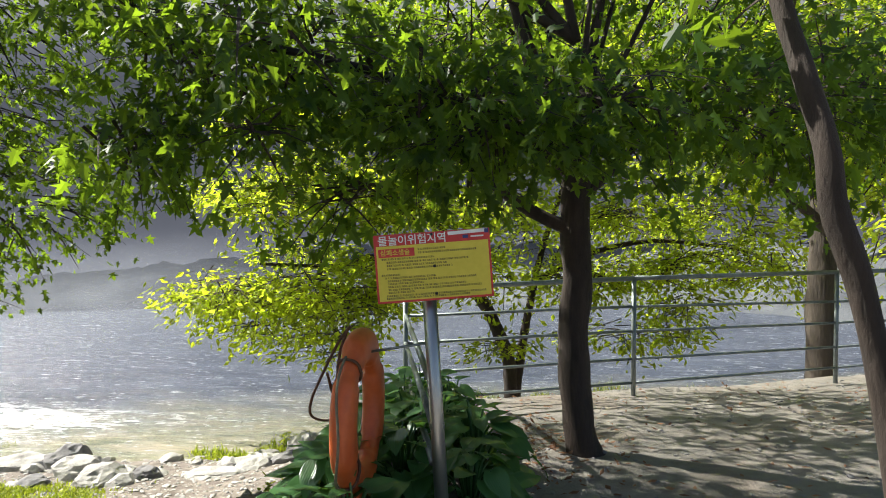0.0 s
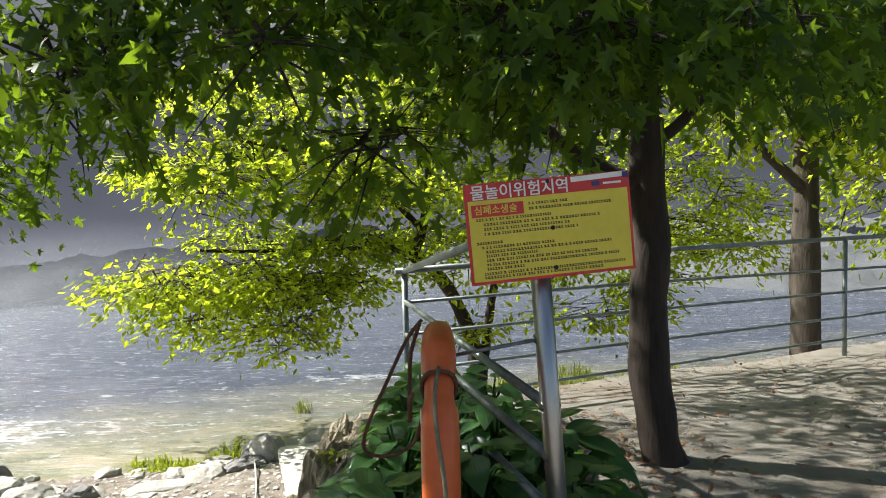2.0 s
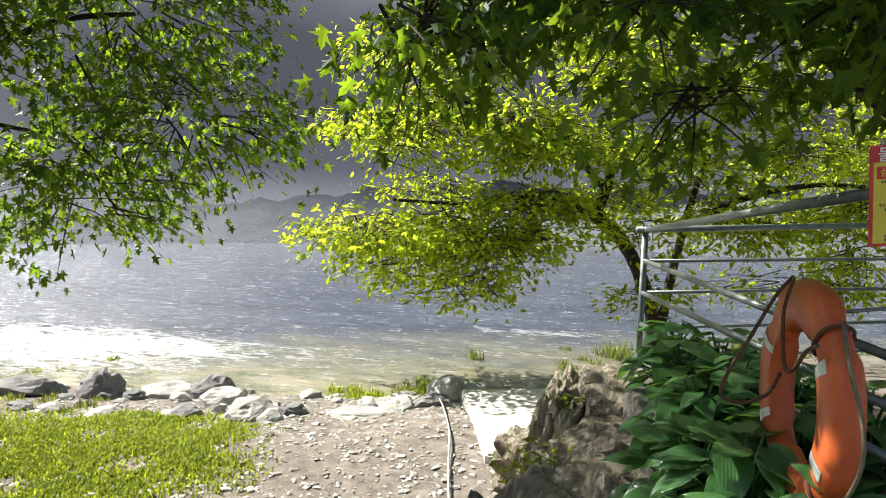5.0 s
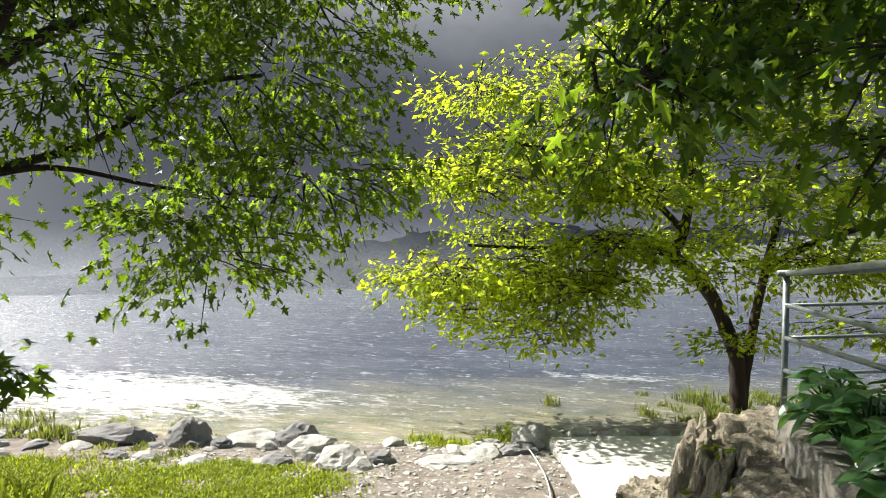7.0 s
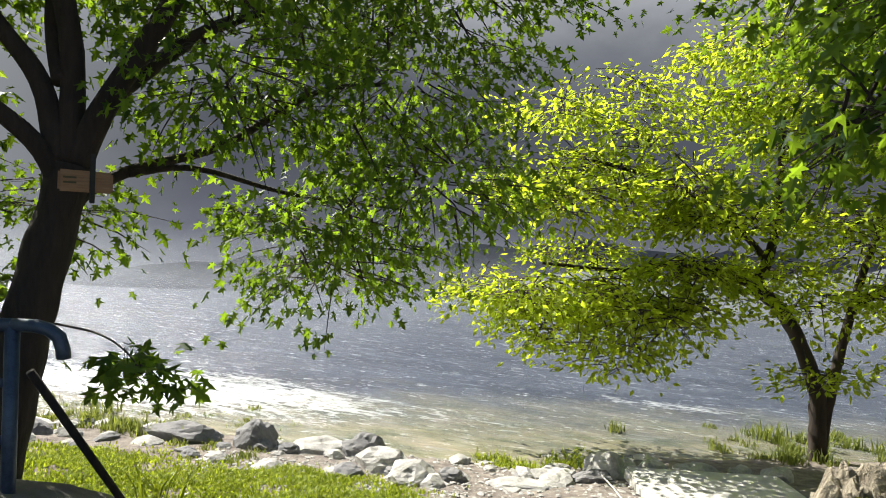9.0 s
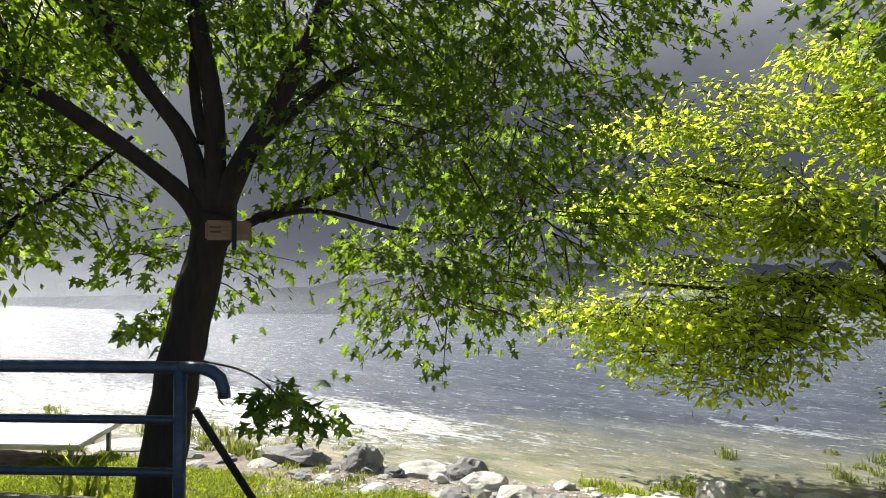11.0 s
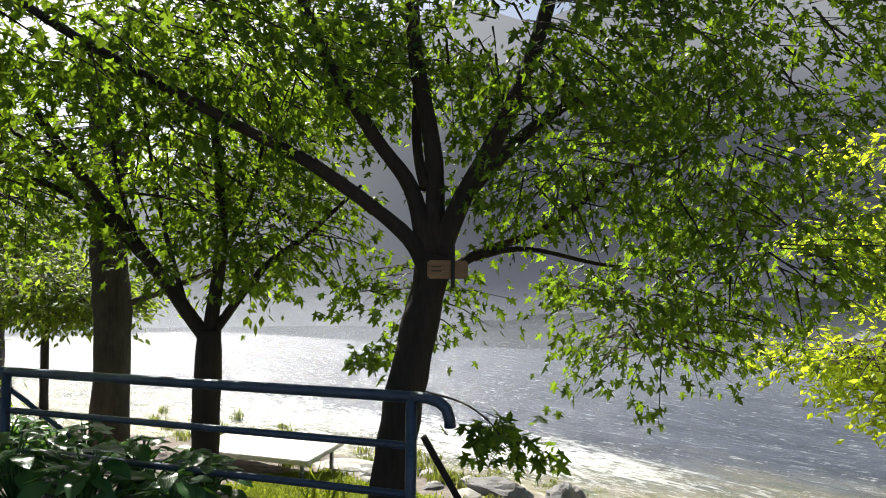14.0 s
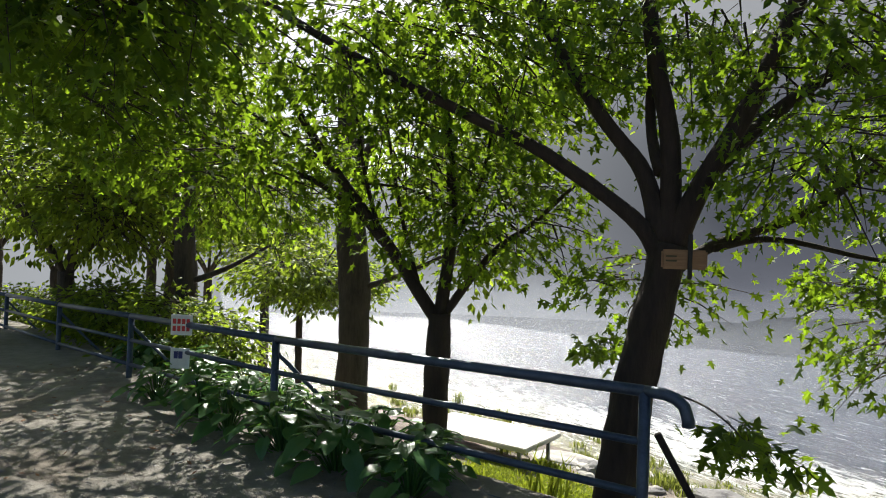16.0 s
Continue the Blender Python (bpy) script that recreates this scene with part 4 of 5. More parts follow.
for y, x0, x1 in lines:
    verts, faces = [], []
    x = x0
    while x < x1:
        w = r.uniform(0.004, 0.0075)
        for (a, b, c, e) in ((x, y - 0.0038, x + w, y - 0.0012), (x, y + 0.0008, x + w * 0.8, y + 0.0036), (x + w * 0.4, y - 0.0012, x + w * 0.65, y + 0.0008)):
            k = len(verts)
            for zz in (0.005, 0.0062):
                verts += [(a, b, zz), (c, b, zz), (c, e, zz), (a, e, zz)]
            faces += [(k + 4, k + 5, k + 6, k + 7), (k, k + 1, k + 5, k + 4), (k + 1, k + 2, k + 6, k + 5), (k + 2, k + 3, k + 7, k + 6), (k + 3, k, k + 4, k + 7)]
        x += w + (0.006 if r.random() < 0.2 else 0.0022)
    mesh_object("print_line", verts, faces, INK, sign)
for x, y in ((0.0, 0.0), (0.0, -0.118), (-0.005, 0.137)):
    bm = bmesh.new()
    bmesh.ops.create_uvsphere(bm, u_segments=10, v_segments=6, radius=0.007, matrix=Matrix.Diagonal((1, 1, 0.5, 1)))
    part("bolt", bm, BLACK, sign).location = (x + 0.005, y, 0.007)


# ---- ring buoy ----
def ring_buoy():
    buoy = thing("ring_buoy", "orange plastic ring buoy with rope hung beside the pole", "lifebuoy")
    R, A, B = 0.298, 0.082, 0.052
    nu, nv = 72, 18
    verts, faces = [], []
    for i in range(nu):
        u = 2 * math.pi * i / nu
        # four recessed grips at the diagonals
        g = min(abs((u - c + math.pi) % (2 * math.pi) - math.pi) for c in (radians(45), radians(135), radians(225), radians(315)))
        grip = 0.80 if g < radians(12) else (0.80 + 0.2 * min(1, (g - radians(12)) / radians(3.5)))
        for j in range(nv):
            v = 2 * math.pi * j / nv
            c, s = math.cos(v), math.sin(v)
            c = math.copysign(abs(c) ** 0.8, c)
            s = math.copysign(abs(s) ** 0.8, s)
            rr = R + A * c * grip
            verts.append((rr * math.cos(u), B * s * grip, rr * math.sin(u)))
    for i in range(nu):
        for j in range(nv):
            a, b = i * nv + j, i * nv + (j + 1) % nv
            c, d = ((i + 1) % nu) * nv + (j + 1) % nv, ((i + 1) % nu) * nv + j
            faces.append((a, b, c, d))
    mesh_object("ring", verts, faces, ORANGE, buoy, smooth=True)

    def around(u, v, k=1.0):
        c, s = math.cos(v), math.sin(v)
        rr = R + A * k * math.copysign(abs(c) ** 0.8, c)
        return Vector((rr * math.cos(u), B * k * math.copysign(abs(s) ** 0.8, s), rr * math.sin(u)))

    for deg in (27, 153, 207, 270, 333):
        verts, faces = [], []
        for i in range(4):
            for j in range(13):
                verts.append(tuple(around(radians(deg - 3.5 + 7 * i / 3), radians(62 + 70 * j / 12), 1.02)))
        for i in range(3):
            for j in range(12):
                k = i * 13 + j
                faces.append((k, k + 1, k + 14, k + 13))
        mesh_object("reflective_band", verts, faces, TAPE, buoy, smooth=True)
    for deg in (135, 225):
        loop = [around(radians(deg), radians(a), 0.92) for a in range(0, 361, 24)]
        tube("rope_turn", loop, 0.0065, ROPE, buoy, 6)
    # grab line slack between its fixings
    for a0, a1, sag in ((225, 318, 0.004), (135, 225, 0.05)):
        pts = []
        for i in range(15):
            s = i / 14
            u = radians(a0 + (a1 - a0) * s)
            rr = R + A + 0.012 + sag * math.sin(math.pi * s) * 0.6
            pts.append((rr * math.cos(u), 0.012 * math.sin(9 * s), rr * math.sin(u) - sag * math.sin(math.pi * s) * 0.5))
        tube("grab_line", pts, 0.006, ROPE_PALE, buoy, 6)
    for rope in (((0.0, 0.05, 0.385), (0.0, 0.10, 0.32), (0.0, 0.17, 0.18), (0.02, 0.23, 0.05), (0.05, 0.24, -0.03), (0.07, 0.17, -0.055), (0.08, 0.09, -0.02), (0.05, 0.06, 0.06)),
                 ((-0.02, 0.055, 0.38), (-0.04, 0.085, 0.28), (-0.07, 0.09, 0.16), (-0.11, 0.09, 0.10), (-0.17, 0.085, 0.12), (-0.24, 0.08, 0.18), (-0.30, 0.07, 0.21))):
        tube("loose_rope", curve_points(rope, 6), 0.0065, ROPE, buoy, 6)
    buoy.matrix_world = pose(-0.19, 3.51, 0.575, 0, 0, 0) @ pose(0, 0, 0, 0, 5, 88) @ pose(0, 0, 0, 0, 0, 0)
    return buoy


ring_buoy()

# little board strapped to the forked maple
board = thing("small_board", "pale wooden board strapped to the maple trunk", "board")
board.matrix_world = pose(-5.70, 4.22, 1.5, 0, 0, 58)
part("plank", box_bm(0.30, 0.03, 0.13, 0.012), WOOD, board)
part("strap", box_bm(0.03, 0.012, 0.3, 0.004), BLACK, board).location = (0.03, -0.024, 0.02)
for z in (-0.01, 0.02):
    part("faded_line", box_bm(0.07, 0.003, 0.012), INK, board).location = (-0.09, -0.0165, z)


# ---- hostas ----
def hosta_leaf_mesh(seed):
    r = random.Random(seed)
    nu, nv = 8, 15
    verts, faces = [], []
    curl = r.uniform(0.25, 0.7)
    for i in range(nu + 1):
        s = i / nu
        w = 0.33 * (math.sin(math.pi * min(1, s * 0.98 + 0.04) ** 0.72)) ** 0.85 if i < nu else 0.0
        for j in range(nv):
            q = (j / (nv - 1) - 0.5) * 2
            rib = 0.008 * (1 if j % 2 else -1) * (1 - s * 0.7)
            verts.append((s - 0.1 * q * q * (1 - s), w * q, 0.10 * abs(q) * w * 3 * 0.5 - curl * s * s * 0.5 + rib + 0.02 * math.sin(s * 9 + seed)))
    for i in range(nu):
        for j in range(nv - 1):
            k = i * nv + j
            faces.append((k, k + 1, k + nv + 1, k + nv))
    me = bpy.data.meshes.new("hosta_leaf")
    me.from_pydata(verts, [], faces)
    me.materials.append(HOSTA)
    me.polygons.foreach_set("use_smooth", [True] * len(me.polygons))
    return me


HOSTA_LEAVES = [hosta_leaf_mesh(s) for s in range(5)]


def hosta(x, y, z, size, count, seed):
    r = random.Random(seed)
    plant = thing("hosta", "clump of broad ribbed green hosta leaves", "plant", "hostas")
    plant.location = (x, y, z)
    stalks, sf = [], []
    for k in range(count):
        a = 2.4 * k + r.uniform(-0.4, 0.4)
        tier = k / count
        out, up = size * (0.95 - 0.8 * tier) * r.uniform(0.75, 1.2), size * (0.3 + 0.85 * tier) * r.uniform(0.85, 1.15)
        base = Vector((out * math.cos(a), out * math.sin(a), up))
        ob = new("leaf", r.choice(HOSTA_LEAVES))
        ob.parent = plant
        ob.matrix_basis = Matrix.Translation(base) @ Euler((r.uniform(-0.35, 0.35), r.uniform(0.0, 0.75) - 0.45 * tier, a + r.uniform(-0.6, 0.6))).to_matrix().to_4x4() @ Matrix.Scale(size * r.uniform(0.36, 0.66), 4)
        v, f = tube_data(((0, 0, -0.05), base * 0.6 + Vector((0, 0, up * 0.2)), base), (0.008, 0.006, 0.005), 5)
        sf += [tuple(i + len(stalks) for i in face) for face in f]
        stalks += v
    mesh_object("stalk", stalks, sf, HOSTA, plant)["kind"] = "stuff"


r = random.Random(11)
spots = [(-0.34, 4.25), (-0.32, 3.6), (-0.05, 3.95), (-0.30, 4.9), (-0.1, 4.6), (0.1, 4.45), (-0.24, 5.5), (-0.02, 5.3), (0.15, 5.1), (-0.42, 3.85), (0.3, 3.75), (-0.15, 3.2), (-0.4, 3.3), (0.32, 4.2), (-0.15, 6.0)]
for i, (x, y) in enumerate(spots):
    hosta(x, y, gz(x, y) - 0.02 + (0.06 if x > -0.4 else -0.05), r.uniform(0.27, 0.33), 44, 20 + i)
lspots = [(-6.3, 2.55), (-6.9, 2.3), (-7.5, 2.1), (-8.2, 1.85), (-8.9, 1.75), (-9.6, 1.45), (-6.6, 2.9), (-7.2, 2.75), (-7.5, 3.3), (-7.9, 2.45), (-8.5, 2.3), (-8.6, 2.9), (-9.2, 2.2), (-9.6, 2.7), (-9.9, 1.9), (-10.5, 1.9), (-11.0, 2.4), (-11.5, 1.6), (-9.0, 3.4), (-12.3, 1.5)]
for i, (x, y) in enumerate(lspots):
    hosta(x, y, gz(x, y) - 0.02, r.uniform(0.28, 0.36), 34, 60 + i)


# low shrubs behind the far end of the railing
for x, y, size in ((-12.6, 1.9, 0.7), (-13.9, 1.3, 0.8), (-15.3, 1.1, 0.85), (-16.9, 0.9, 0.9), (-18.6, 0.4, 0.9), (-20.5, -0.2, 1.0), (-11.6, 2.4, 0.6)):
    shrub = thing("shrub", "dense dark green shrub behind the railing", "shrub", "shrubs")
    z0 = gz(x, y)
    top = max(z0 + 0.45, -0.35)
    for k in range(5):
        a = 1.257 * k + x
        limb("stem", ((x, y, z0 - 0.1), (x + 0.15 * size * math.cos(a), y + 0.15 * size * math.sin(a), (z0 + top) / 2), (x + 0.5 * size * math.cos(a), y + 0.5 * size * math.sin(a), top + 0.2)), 0.018, 0.006, BARK, shrub, sides=5)
    crown(shrub, (((x, y, top), (size, size * 0.8, 0.45), 110), ((x + 0.2, y - 0.1, top + 0.35), (size * 0.6, size * 0.6, 0.3), 45)), OVAL_SHAPE, FAR_LEAF, 0.12, 12, 0.6, 0.28, 0.12, 0.35)


# ---- stones ----
ROCKS = [boulder_mesh("rock", s, 0.35, f, 4 if s < 6 else 3) for s, f in ((1, 0.7), (2, 0.6), (3, 0.85), (4, 0.5), (5, 0.75), (6, 0.45))]


def rock(name, x, y, sx, sy, sz, mat, shape, turn, label, sink=0.25, tilt=0.0, z=None, group=""):
    me = ROCKS[shape].copy()
    me.materials.append(mat)
    ob = new(name, me)
    z = gz(x, y) if z is None else z
    ob.matrix_world = Matrix.Translation((x, y, z + sz * (0.35 - sink))) @ Euler((radians(tilt), 0, radians(turn))).to_matrix().to_4x4() @ Matrix.Diagonal((sx, sy, sz, 1))
    return tagged(ob, label, "rock", group or "shore rocks")


PALE, DARKL = "pale sun-bleached boulder lying on the river shore", "dark grey boulder half sunk in shore pebbles"
for a in ((-7.45, 11.0, 1.3, 0.9, 0.6, ROCK, 3, 10, PALE), (-6.7, 11.25, 0.95, 0.8, 0.7, DARK_ROCK, 2, 60, DARKL), (-6.2, 10.6, 1.1, 0.9, 0.75, ROCK, 0, 30, PALE),
          (-5.5, 10.1, 1.1, 0.8, 0.55, ROCK, 4, 80, PALE), (-9.9, 10.6, 1.6, 1.0, 0.75, DARK_ROCK, 1, 20, DARKL), (-8.6, 10.8, 0.8, 0.7, 0.8, DARK_ROCK, 2, 0, DARKL),
          (-7.9, 10.7, 0.5, 0.4, 0.35, DARK_ROCK, 0, 0, DARKL), (-5.0, 10.5, 0.55, 0.45, 0.4, DARK_ROCK, 0, 15, DARKL), (-2.72, 11.75, 0.75, 0.7, 0.7, ROCK, 2, 0, PALE),
          (-2.05, 12.1, 0.6, 0.5, 0.5, ROCK, 0, 40, PALE), (-1.3, 12.3, 0.95, 0.5, 0.42, ROCK, 4, 10, PALE), (-0.62, 12.35, 0.45, 0.4, 0.4, ROCK, 2, 20, PALE), (-0.1, 12.5, 0.7, 0.5, 0.4, ROCK, 0, 70, PALE),
          (-2.9, 11.4, 0.7, 0.6, 0.4, DARK_ROCK, 1, 50, DARKL), (-4.0, 10.6, 1.2, 0.6, 0.35, ROCK, 5, 15, PALE), (-3.4, 11.0, 0.8, 0.6, 0.35, ROCK, 3, 70, PALE), (-12.2, 9.6, 0.9, 0.7, 0.5, DARK_ROCK, 1, 5, DARKL),
          (-12.9, 9.4, 2.0, 1.2, 0.5, ROCK, 5, 35, PALE)):
    rock("boulder", *a)
rr = random.Random(5)
for i in range(70):
    x = rr.uniform(-12.5, -1.8)
    y = float(np.interp(x, SHORE_X, SHORE_Y)) - rr.uniform(-0.2, 1.7)
    s = rr.uniform(0.18, 0.52)
    rock("stone", x, y, s * rr.uniform(1, 1.5), s, s * rr.uniform(0.5, 0.8), rr.choice((ROCK, ROCK, DARK_ROCK)), rr.randrange(6), rr.uniform(0, 360), "weathered river stone among shore pebbles", group="shore stones")

# retaining stones beside the hosta bed
def crag_mesh(seed, sub=5):
    """A broken block of stone: boxy, split by planes, with strata, cracks and chipped faces."""
    r = random.Random(seed)
    off = Vector((seed * 2.3, seed * 4.1, seed * 1.7))
    bm = bmesh.new()
    bmesh.ops.create_icosphere(bm, subdivisions=sub, radius=1.0)
    for v in bm.verts:
        n = v.co.normalized()
        v.co = n * 0.5 / (abs(n.x) ** 6 + abs(n.y) ** 6 + abs(n.z) ** 6) ** (1 / 6)
    for _ in range(9):
        n = Vector((r.uniform(-1, 1), r.uniform(-1, 1), r.uniform(-0.3, 0.45))).normalized()
        lim = max(v.co.dot(n) for v in bm.verts) * r.uniform(0.66, 0.88)
        for v in bm.verts:
            d = v.co.dot(n)
            if d > lim:
                v.co -= n * (d - lim)
    for v in bm.verts:
        n = v.co.normalized()
        q = v.co + 0.12 * Vector((noise.noise(v.co * 3 + off), noise.noise(v.co * 3 - off), noise.noise(v.co * 2.5 + off * 2)))
        ledge = math.floor((q.z + 0.25 * q.x) * 6 + noise.noise(q * 2 + off)) % 3
        dist, _ = noise.voronoi(Vector((q.x * 3.4, q.y * 3.4, q.z * 2.0)) + off)
        crack = min(1.0, (dist[1] - dist[0]) * 7)
        flat = 1 - max(0.0, n.z) ** 2 * 0.6
        k = (ledge * 0.045 - (1 - crack) * 0.11 + 0.11 * noise.noise(q * 4.5 + off) + 0.06 * noise.noise(q * 11 + off) + 0.03 * noise.noise(q * 25 + off)) * flat
        v.co += n * k
    me = bpy.data.meshes.new("wall_stone")
    bm.to_mesh(me)
    bm.free()
    me.materials.append(WALL_ROCK)
    return me


CRAGS = [crag_mesh(k, 5 if k < 4 else 4) for k in range(1, 8)]


def wall_stone(x, y, z, sx, sy, sz, shape, turn, tilt, lean):
    ob = new("wall_stone", CRAGS[shape])
    ob.matrix_world = Matrix.Translation((x, y, z)) @ Euler((radians(tilt), radians(lean), radians(turn))).to_matrix().to_4x4() @ Matrix.Diagonal((sx, sy, sz, 1))
    tagged(ob, "rough brown retaining stone with dark cracks", "rock", "retaining stones")


for a in ((-0.42, 6.60, -0.84, 1.2, 1.05, 1.0, 0, 6, -4, 2), (-1.0, 6.35, -1.18, 0.42, 1.25, 1.5, 1, -6, 0, 12), (-0.78, 5.05, -1.05, 0.75, 0.95, 1.1, 2, 15, 6, 8), (-0.72, 5.75, -1.0, 0.62, 0.7, 0.75, 3, 70, 0, 0),
          (-1.12, 5.45, -1.55, 0.5, 1.0, 1.1, 0, 95, 0, 10), (-0.85, 4.35, -0.72, 0.7, 0.8, 0.95, 3, 30, 0, 6), (-1.05, 7.35, -1.75, 0.8, 0.8, 1.0, 2, 50, 0, 0), (-1.15, 4.6, -1.45, 0.6, 0.9, 0.9, 1, 20, 0, 0),
          (-0.66, 3.75, -0.4, 0.45, 0.6, 0.55, 4, 10, 0, 0), (-0.62, 4.3, -0.42, 0.5, 0.6, 0.6, 5, 25, 0, 0), (-0.6, 5.1, -0.6, 0.5, 0.7, 0.7, 3, 100, 0, 0), (-0.55, 5.9, -0.62, 0.5, 0.6, 0.65, 6, 15, 0, 0), (-0.62, 3.3, -0.3, 0.4, 0.5, 0.4, 6, 55, 0, 0), (-0.62, 4.75, -0.5, 0.42, 0.5, 0.4, 5, 60, 0, 0), (-0.6, 5.45, -0.52, 0.4, 0.5, 0.4, 6, 130, 0, 0), (-1.25, 6.6, -1.95, 0.5, 0.6, 0.6, 4, 40, 0, 0),
          (-1.35, 5.2, -1.85, 0.4, 0.5, 0.4, 5, 0, 0, 0), (-0.95, 3.95, -0.85, 0.5, 0.6, 0.6, 6, 80, 0, 0)):
    wall_stone(*a)

slab = tagged(part("concrete_slab", box_bm(2.35, 2.7, 0.2, 0.03), CONCRETE), "pale concrete ramp slab sloping to the water", "slab")
slab.matrix_world = pose(-0.98, 10.45, -2.29, -2, 0, 15)

platform = thing("low_platform", "pale flat slab platform on short legs by the shore", "platform")
platform.matrix_world = pose(-13.6, 8.0, gz(-13.6, 8.0), 0, 0, 25)
part("top", box_bm(2.6, 1.5, 0.09, 0.015), CONCRETE, platform).location = (0, 0, 0.42)
for x in (-1.1, 1.1):
    for y in (-0.6, 0.6):
        part("leg", box_bm(0.06, 0.06, 0.5), STEEL, platform).location = (x, y, 0.14)


line = curve_points(((-2.85, 11.5, gz(-2.85, 11.5) + 0.1), (-2.6, 10.6, gz(-2.6, 10.6) + 0.06), (-2.35, 9.6, gz(-2.35, 9.6) + 0.05), (-2.2, 8.7, gz(-2.2, 8.7) + 0.05), (-2.0, 7.6, gz(-2.0, 7.6) + 0.05), (-1.7, 6.4, gz(-1.7, 6.4) + 0.05)), 8)
tagged(tube("cable", line, 0.012, CONCRETE, None, 6), "pale thin hose lying down the pebbly slope", "hose")
for x, y, z, n in ((-1.05, 5.5, -0.62, 14), (-1.2, 5.9, -0.95, 10), (-0.95, 4.7, -0.3, 12), (-3.2, 12.0, -2.3, 10), (-0.75, 6.0, -0.38, 8)):
    weed = thing("weed", "small yellow-green weed rooted between stones", "plant", "weeds")
    limb("stem", ((x, y, z - 0.25), (x, y, z)), 0.006, 0.003, HOSTA, weed, sides=5)
    crown(weed, (((x, y, z), (0.14, 0.14, 0.08), n),), OVAL_SHAPE, GRASS, 0.07, 6, 0.6, 0.1, 0.05, 0.4, twig_mat=HOSTA)


def scatter_stones(n, x0, x1, y0, y1, most, mat, label):
    """Loose pebbles strewn over a stretch of ground, joined."""
    bm = bmesh.new()
    bmesh.ops.create_icosphere(bm, subdivisions=1, radius=0.5)
    bv = np.array([v.co[:] for v in bm.verts])
    bf = np.array([[v.index for v in f.verts] for f in bm.faces])
    bm.free()
    x, y = rng.uniform(x0, x1, n), rng.uniform(y0, y1, n)
    keep = (y < np.interp(x, SHORE_X, SHORE_Y) + 0.3)
    x, y = x[keep], y[keep]
    n = len(x)
    s = np.minimum(rng.gamma(1.1, most * 0.3, n) + most * 0.15, most)
    jitter = 1 + rng.normal(0, 0.24, (n, len(bv), 1))
    turn = rng.uniform(0, 6.28, n)
    q = bv[None] * jitter * np.stack((s * rng.uniform(0.9, 1.8, n), s, s * rng.uniform(0.25, 0.6, n)), -1)[:, None]
    c, sn = np.cos(turn)[:, None], np.sin(turn)[:, None]
    v = np.stack((q[..., 0] * c - q[..., 1] * sn + x[:, None], q[..., 0] * sn + q[..., 1] * c + y[:, None], q[..., 2] + (ground_z(x, y) + s * 0.1)[:, None]), -1)
    f = (np.arange(n)[:, None, None] * len(bv) + bf[None]).reshape(-1, 3)
    tagged(mesh_object("pebbles", v.reshape(-1, 3), f, mat), label, "pebbles", kind="stuff")


scatter_stones(6500, -9, -0.9, 5.0, 12.2, 0.085, ROCK, "loose pale pebbles scattered down the shore path")
scatter_stones(2600, 0.3, 6.5, 2.4, 8.6, 0.035, DARK_ROCK, "small grey gravel trodden into the path")
scatter_stones(1200, -12.0, -4.5, -2.0, 2.6, 0.03, DARK_ROCK, "small grey gravel trodden into the path")


def blades(name, label, xs, ys, zs, height, width, mat, lean=0.5):
    n = len(xs)
    a = rng.uniform(0, 6.28, n)
    h = height * rng.uniform(0.5, 1.3, n)
    w = width * rng.uniform(0.7, 1.3, n)
    base = np.stack((xs, ys, zs), -1)
    side = np.stack((-np.sin(a), np.cos(a), np.zeros(n)), -1) * w[:, None]
    out = np.stack((np.cos(a), np.sin(a), np.zeros(n)), -1) * (h * lean * rng.uniform(0.2, 1.2, n))[:, None]
    up = np.array((0, 0, 1.0))[None] * h[:, None]
    v = np.stack((base - side, base + side, base + out * 0.35 + up * 0.6 + side * 0.8, base + out * 0.35 + up * 0.6 - side * 0.8, base + out + up * 0.95), 1)
    k = np.arange(n)[:, None] * 5
    faces = [tuple(q) for q in (k + np.array((0, 1, 2, 3))).tolist()] + [tuple(q) for q in (k + np.array((3, 2, 4))).tolist()]
    return tagged(mesh_object(name, v.reshape(-1, 3), faces, mat), label, "grass", kind="stuff")


def lawn():
    n = 90000
    x, y = rng.uniform(-13, -4.2, n), rng.uniform(6.0, 10.4, n)
    shore = np.interp(x, SHORE_X, SHORE_Y)
    m = np.sin(x * 1.7) * 0.35 + np.sin(y * 2.3 + x) * 0.3
    fuzz = rng.normal(0, 0.22, n)
    keep = (y < shore - 1.9 + m + fuzz) & (x < -4.7 + m + fuzz * 1.5 + (y - 8) * -0.15) & (np.sin(x * 3.1 + 1) * np.sin(y * 4.2) + rng.normal(0, 0.3, n) < 0.62)
    x, y = x[keep], y[keep]
    blades("grass", "short bright sunlit grass on the shore", x, y, ground_z(x, y), 0.065, 0.012, GRASS, 0.9)


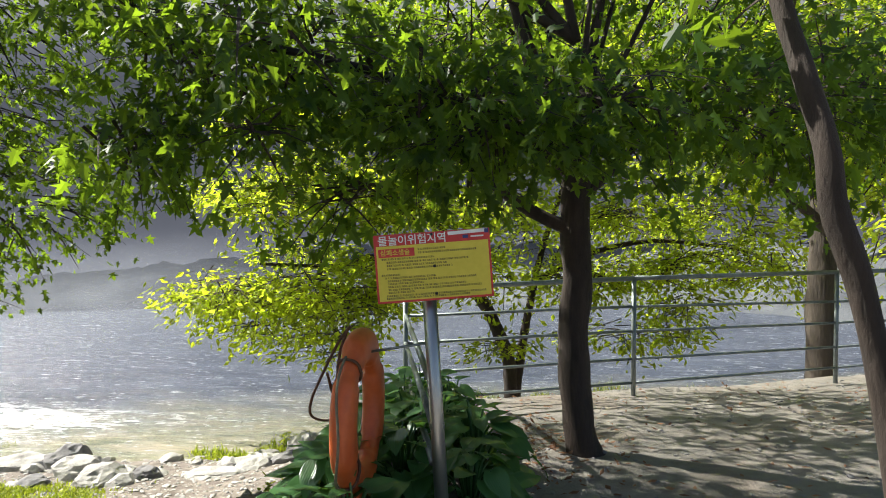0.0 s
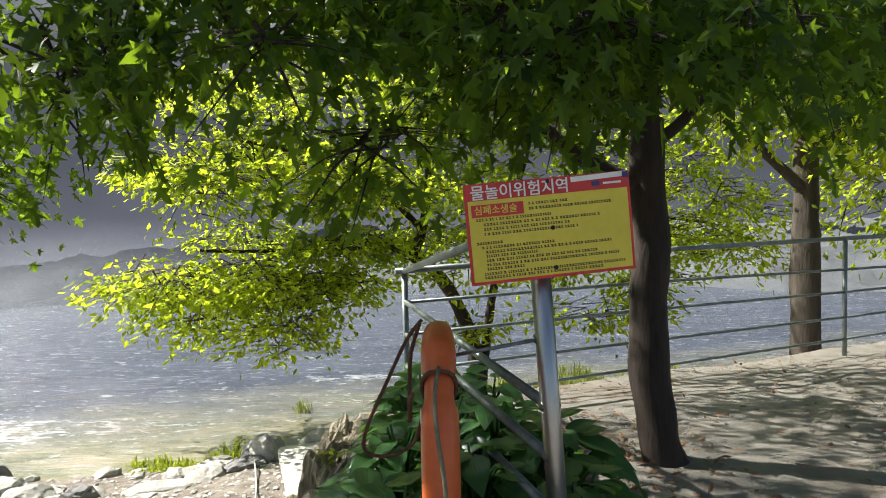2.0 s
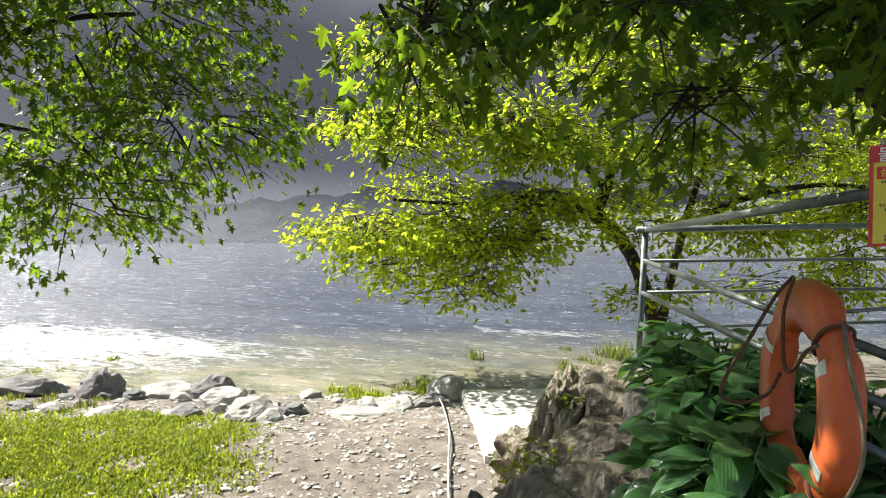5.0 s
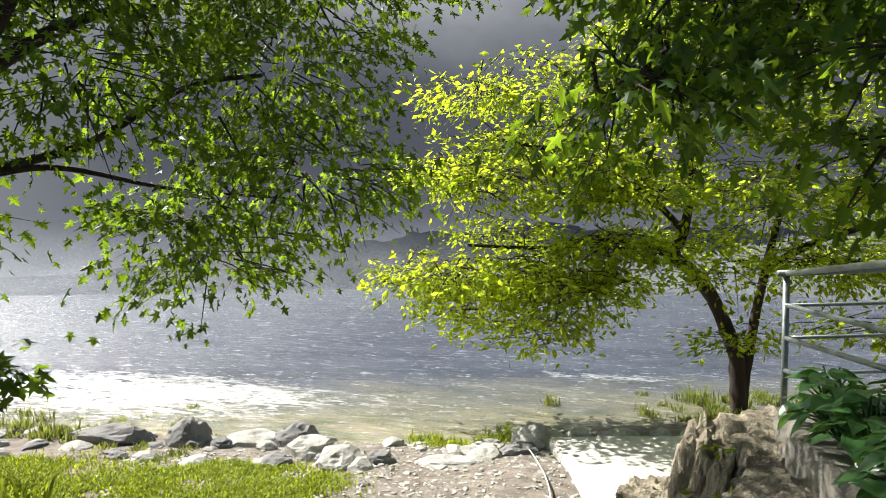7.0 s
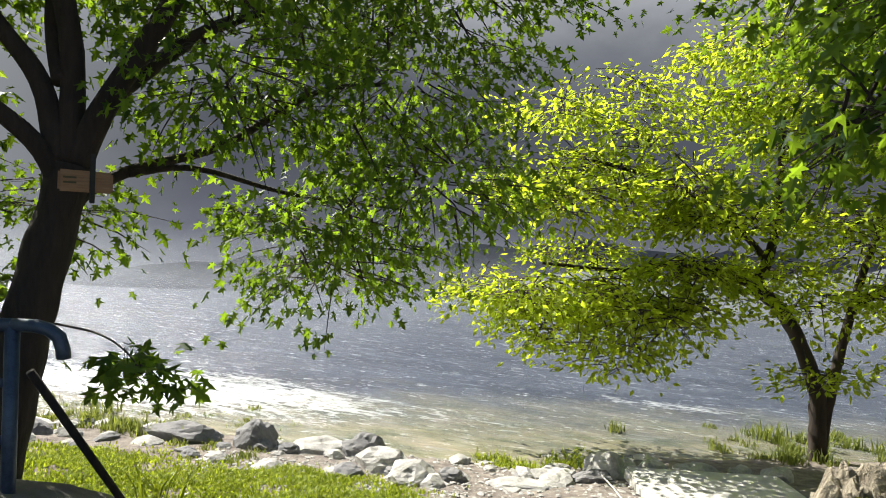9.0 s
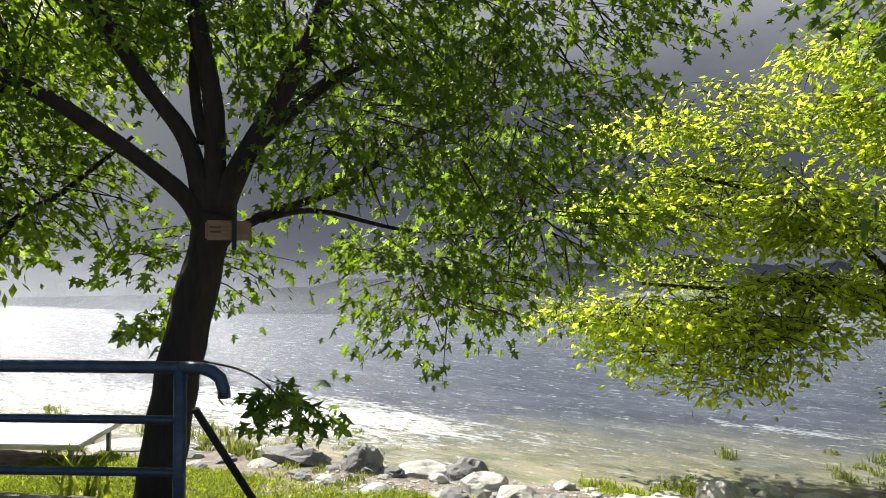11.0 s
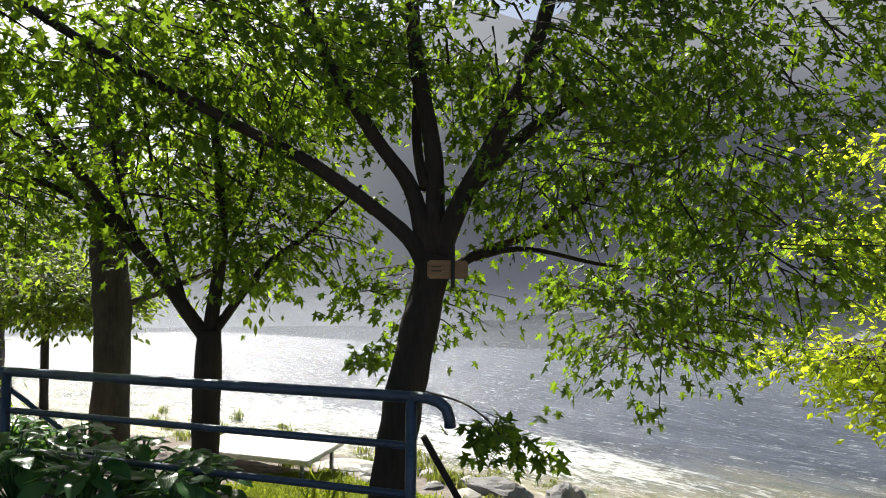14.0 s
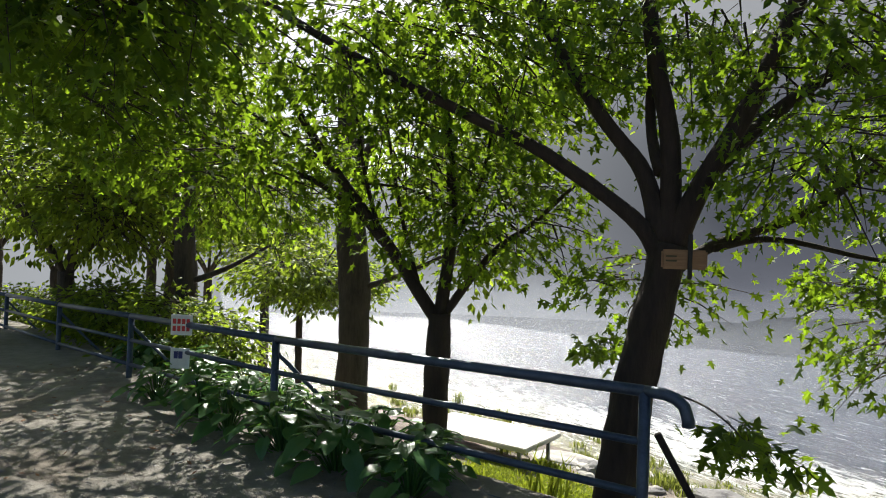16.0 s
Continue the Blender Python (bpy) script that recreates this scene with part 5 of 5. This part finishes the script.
lawn()
for cx, cy, rx, ry, n, h, label in ((-4.4, 12.0, 0.7, 0.25, 500, 0.22, "tuft of water weed in the shallows"), (-3.3, 12.6, 0.55, 0.25, 400, 0.2, "tuft of water weed in the shallows"),
                                    (0.2, 15.0, 1.8, 0.6, 900, 0.34, "pale reeds at the river margin"), (3.4, 16.0, 2.0, 0.6, 1300, 0.5, "pale reeds at the river margin"),
                                    (-9.3, 12.2, 1.6, 0.5, 500, 0.16, "pale reeds at the river margin"), (-12.8, 10.9, 2.2, 0.7, 1300, 0.32, "pale reeds at the river margin"), (-16.5, 9.6, 2.5, 0.8, 1600, 0.5, "pale reeds at the river margin"),
                                    (-8.8, 10.1, 0.8, 0.3, 260, 0.16, "pale reeds at the river margin"), (-5.7, 5.2, 0.7, 0.5, 420, 0.5, "long bright grass under the maple"), (-7.6, 5.2, 1.4, 0.7, 900, 0.4, "long bright grass under the maple"),
                                    (-10.5, 4.4, 1.6, 0.9, 900, 0.5, "long bright grass under the maple")):
    clumps = max(6, n // 35)
    pick = rng.integers(0, clumps, n)
    x = rng.normal(cx, rx * 0.75, clumps)[pick] + rng.normal(0, 0.10, n)
    y = rng.normal(cy, ry * 0.75, clumps)[pick] + rng.normal(0, 0.08, n)
    h = h * rng.uniform(0.25, 0.8, clumps)[pick]
    blades("grass_tuft", label, x, y, np.maximum(ground_z(x, y), WATER_Z - 0.03), h, 0.013, REED if "pale" in label else GRASS, 0.7)


def leaf_litter():
    n = 1700
    x, y = rng.uniform(-0.3, 6, n), rng.uniform(2.0, 8.5, n)
    x[:500], y[:500] = rng.normal(0.6, 0.35, 500), rng.normal(4.9, 0.6, 500)
    x[1400:], y[1400:] = rng.uniform(-12, -4, 300), rng.uniform(-1, 3, 300)
    p = np.stack((x, y, ground_z(x, y) + 0.012), -1)
    heads = rng.normal(0, 1, (n, 3)) * np.array((1, 1, 0.05))
    ob = leaves_mesh("leaf_litter", OVAL_SHAPE, p, heads, rng.uniform(0.03, 0.075, n), 0.15, LITTER, None, droop=0.0)
    tagged(ob, "brown fallen leaves scattered on the path", "leaves", kind="stuff")


leaf_litter()
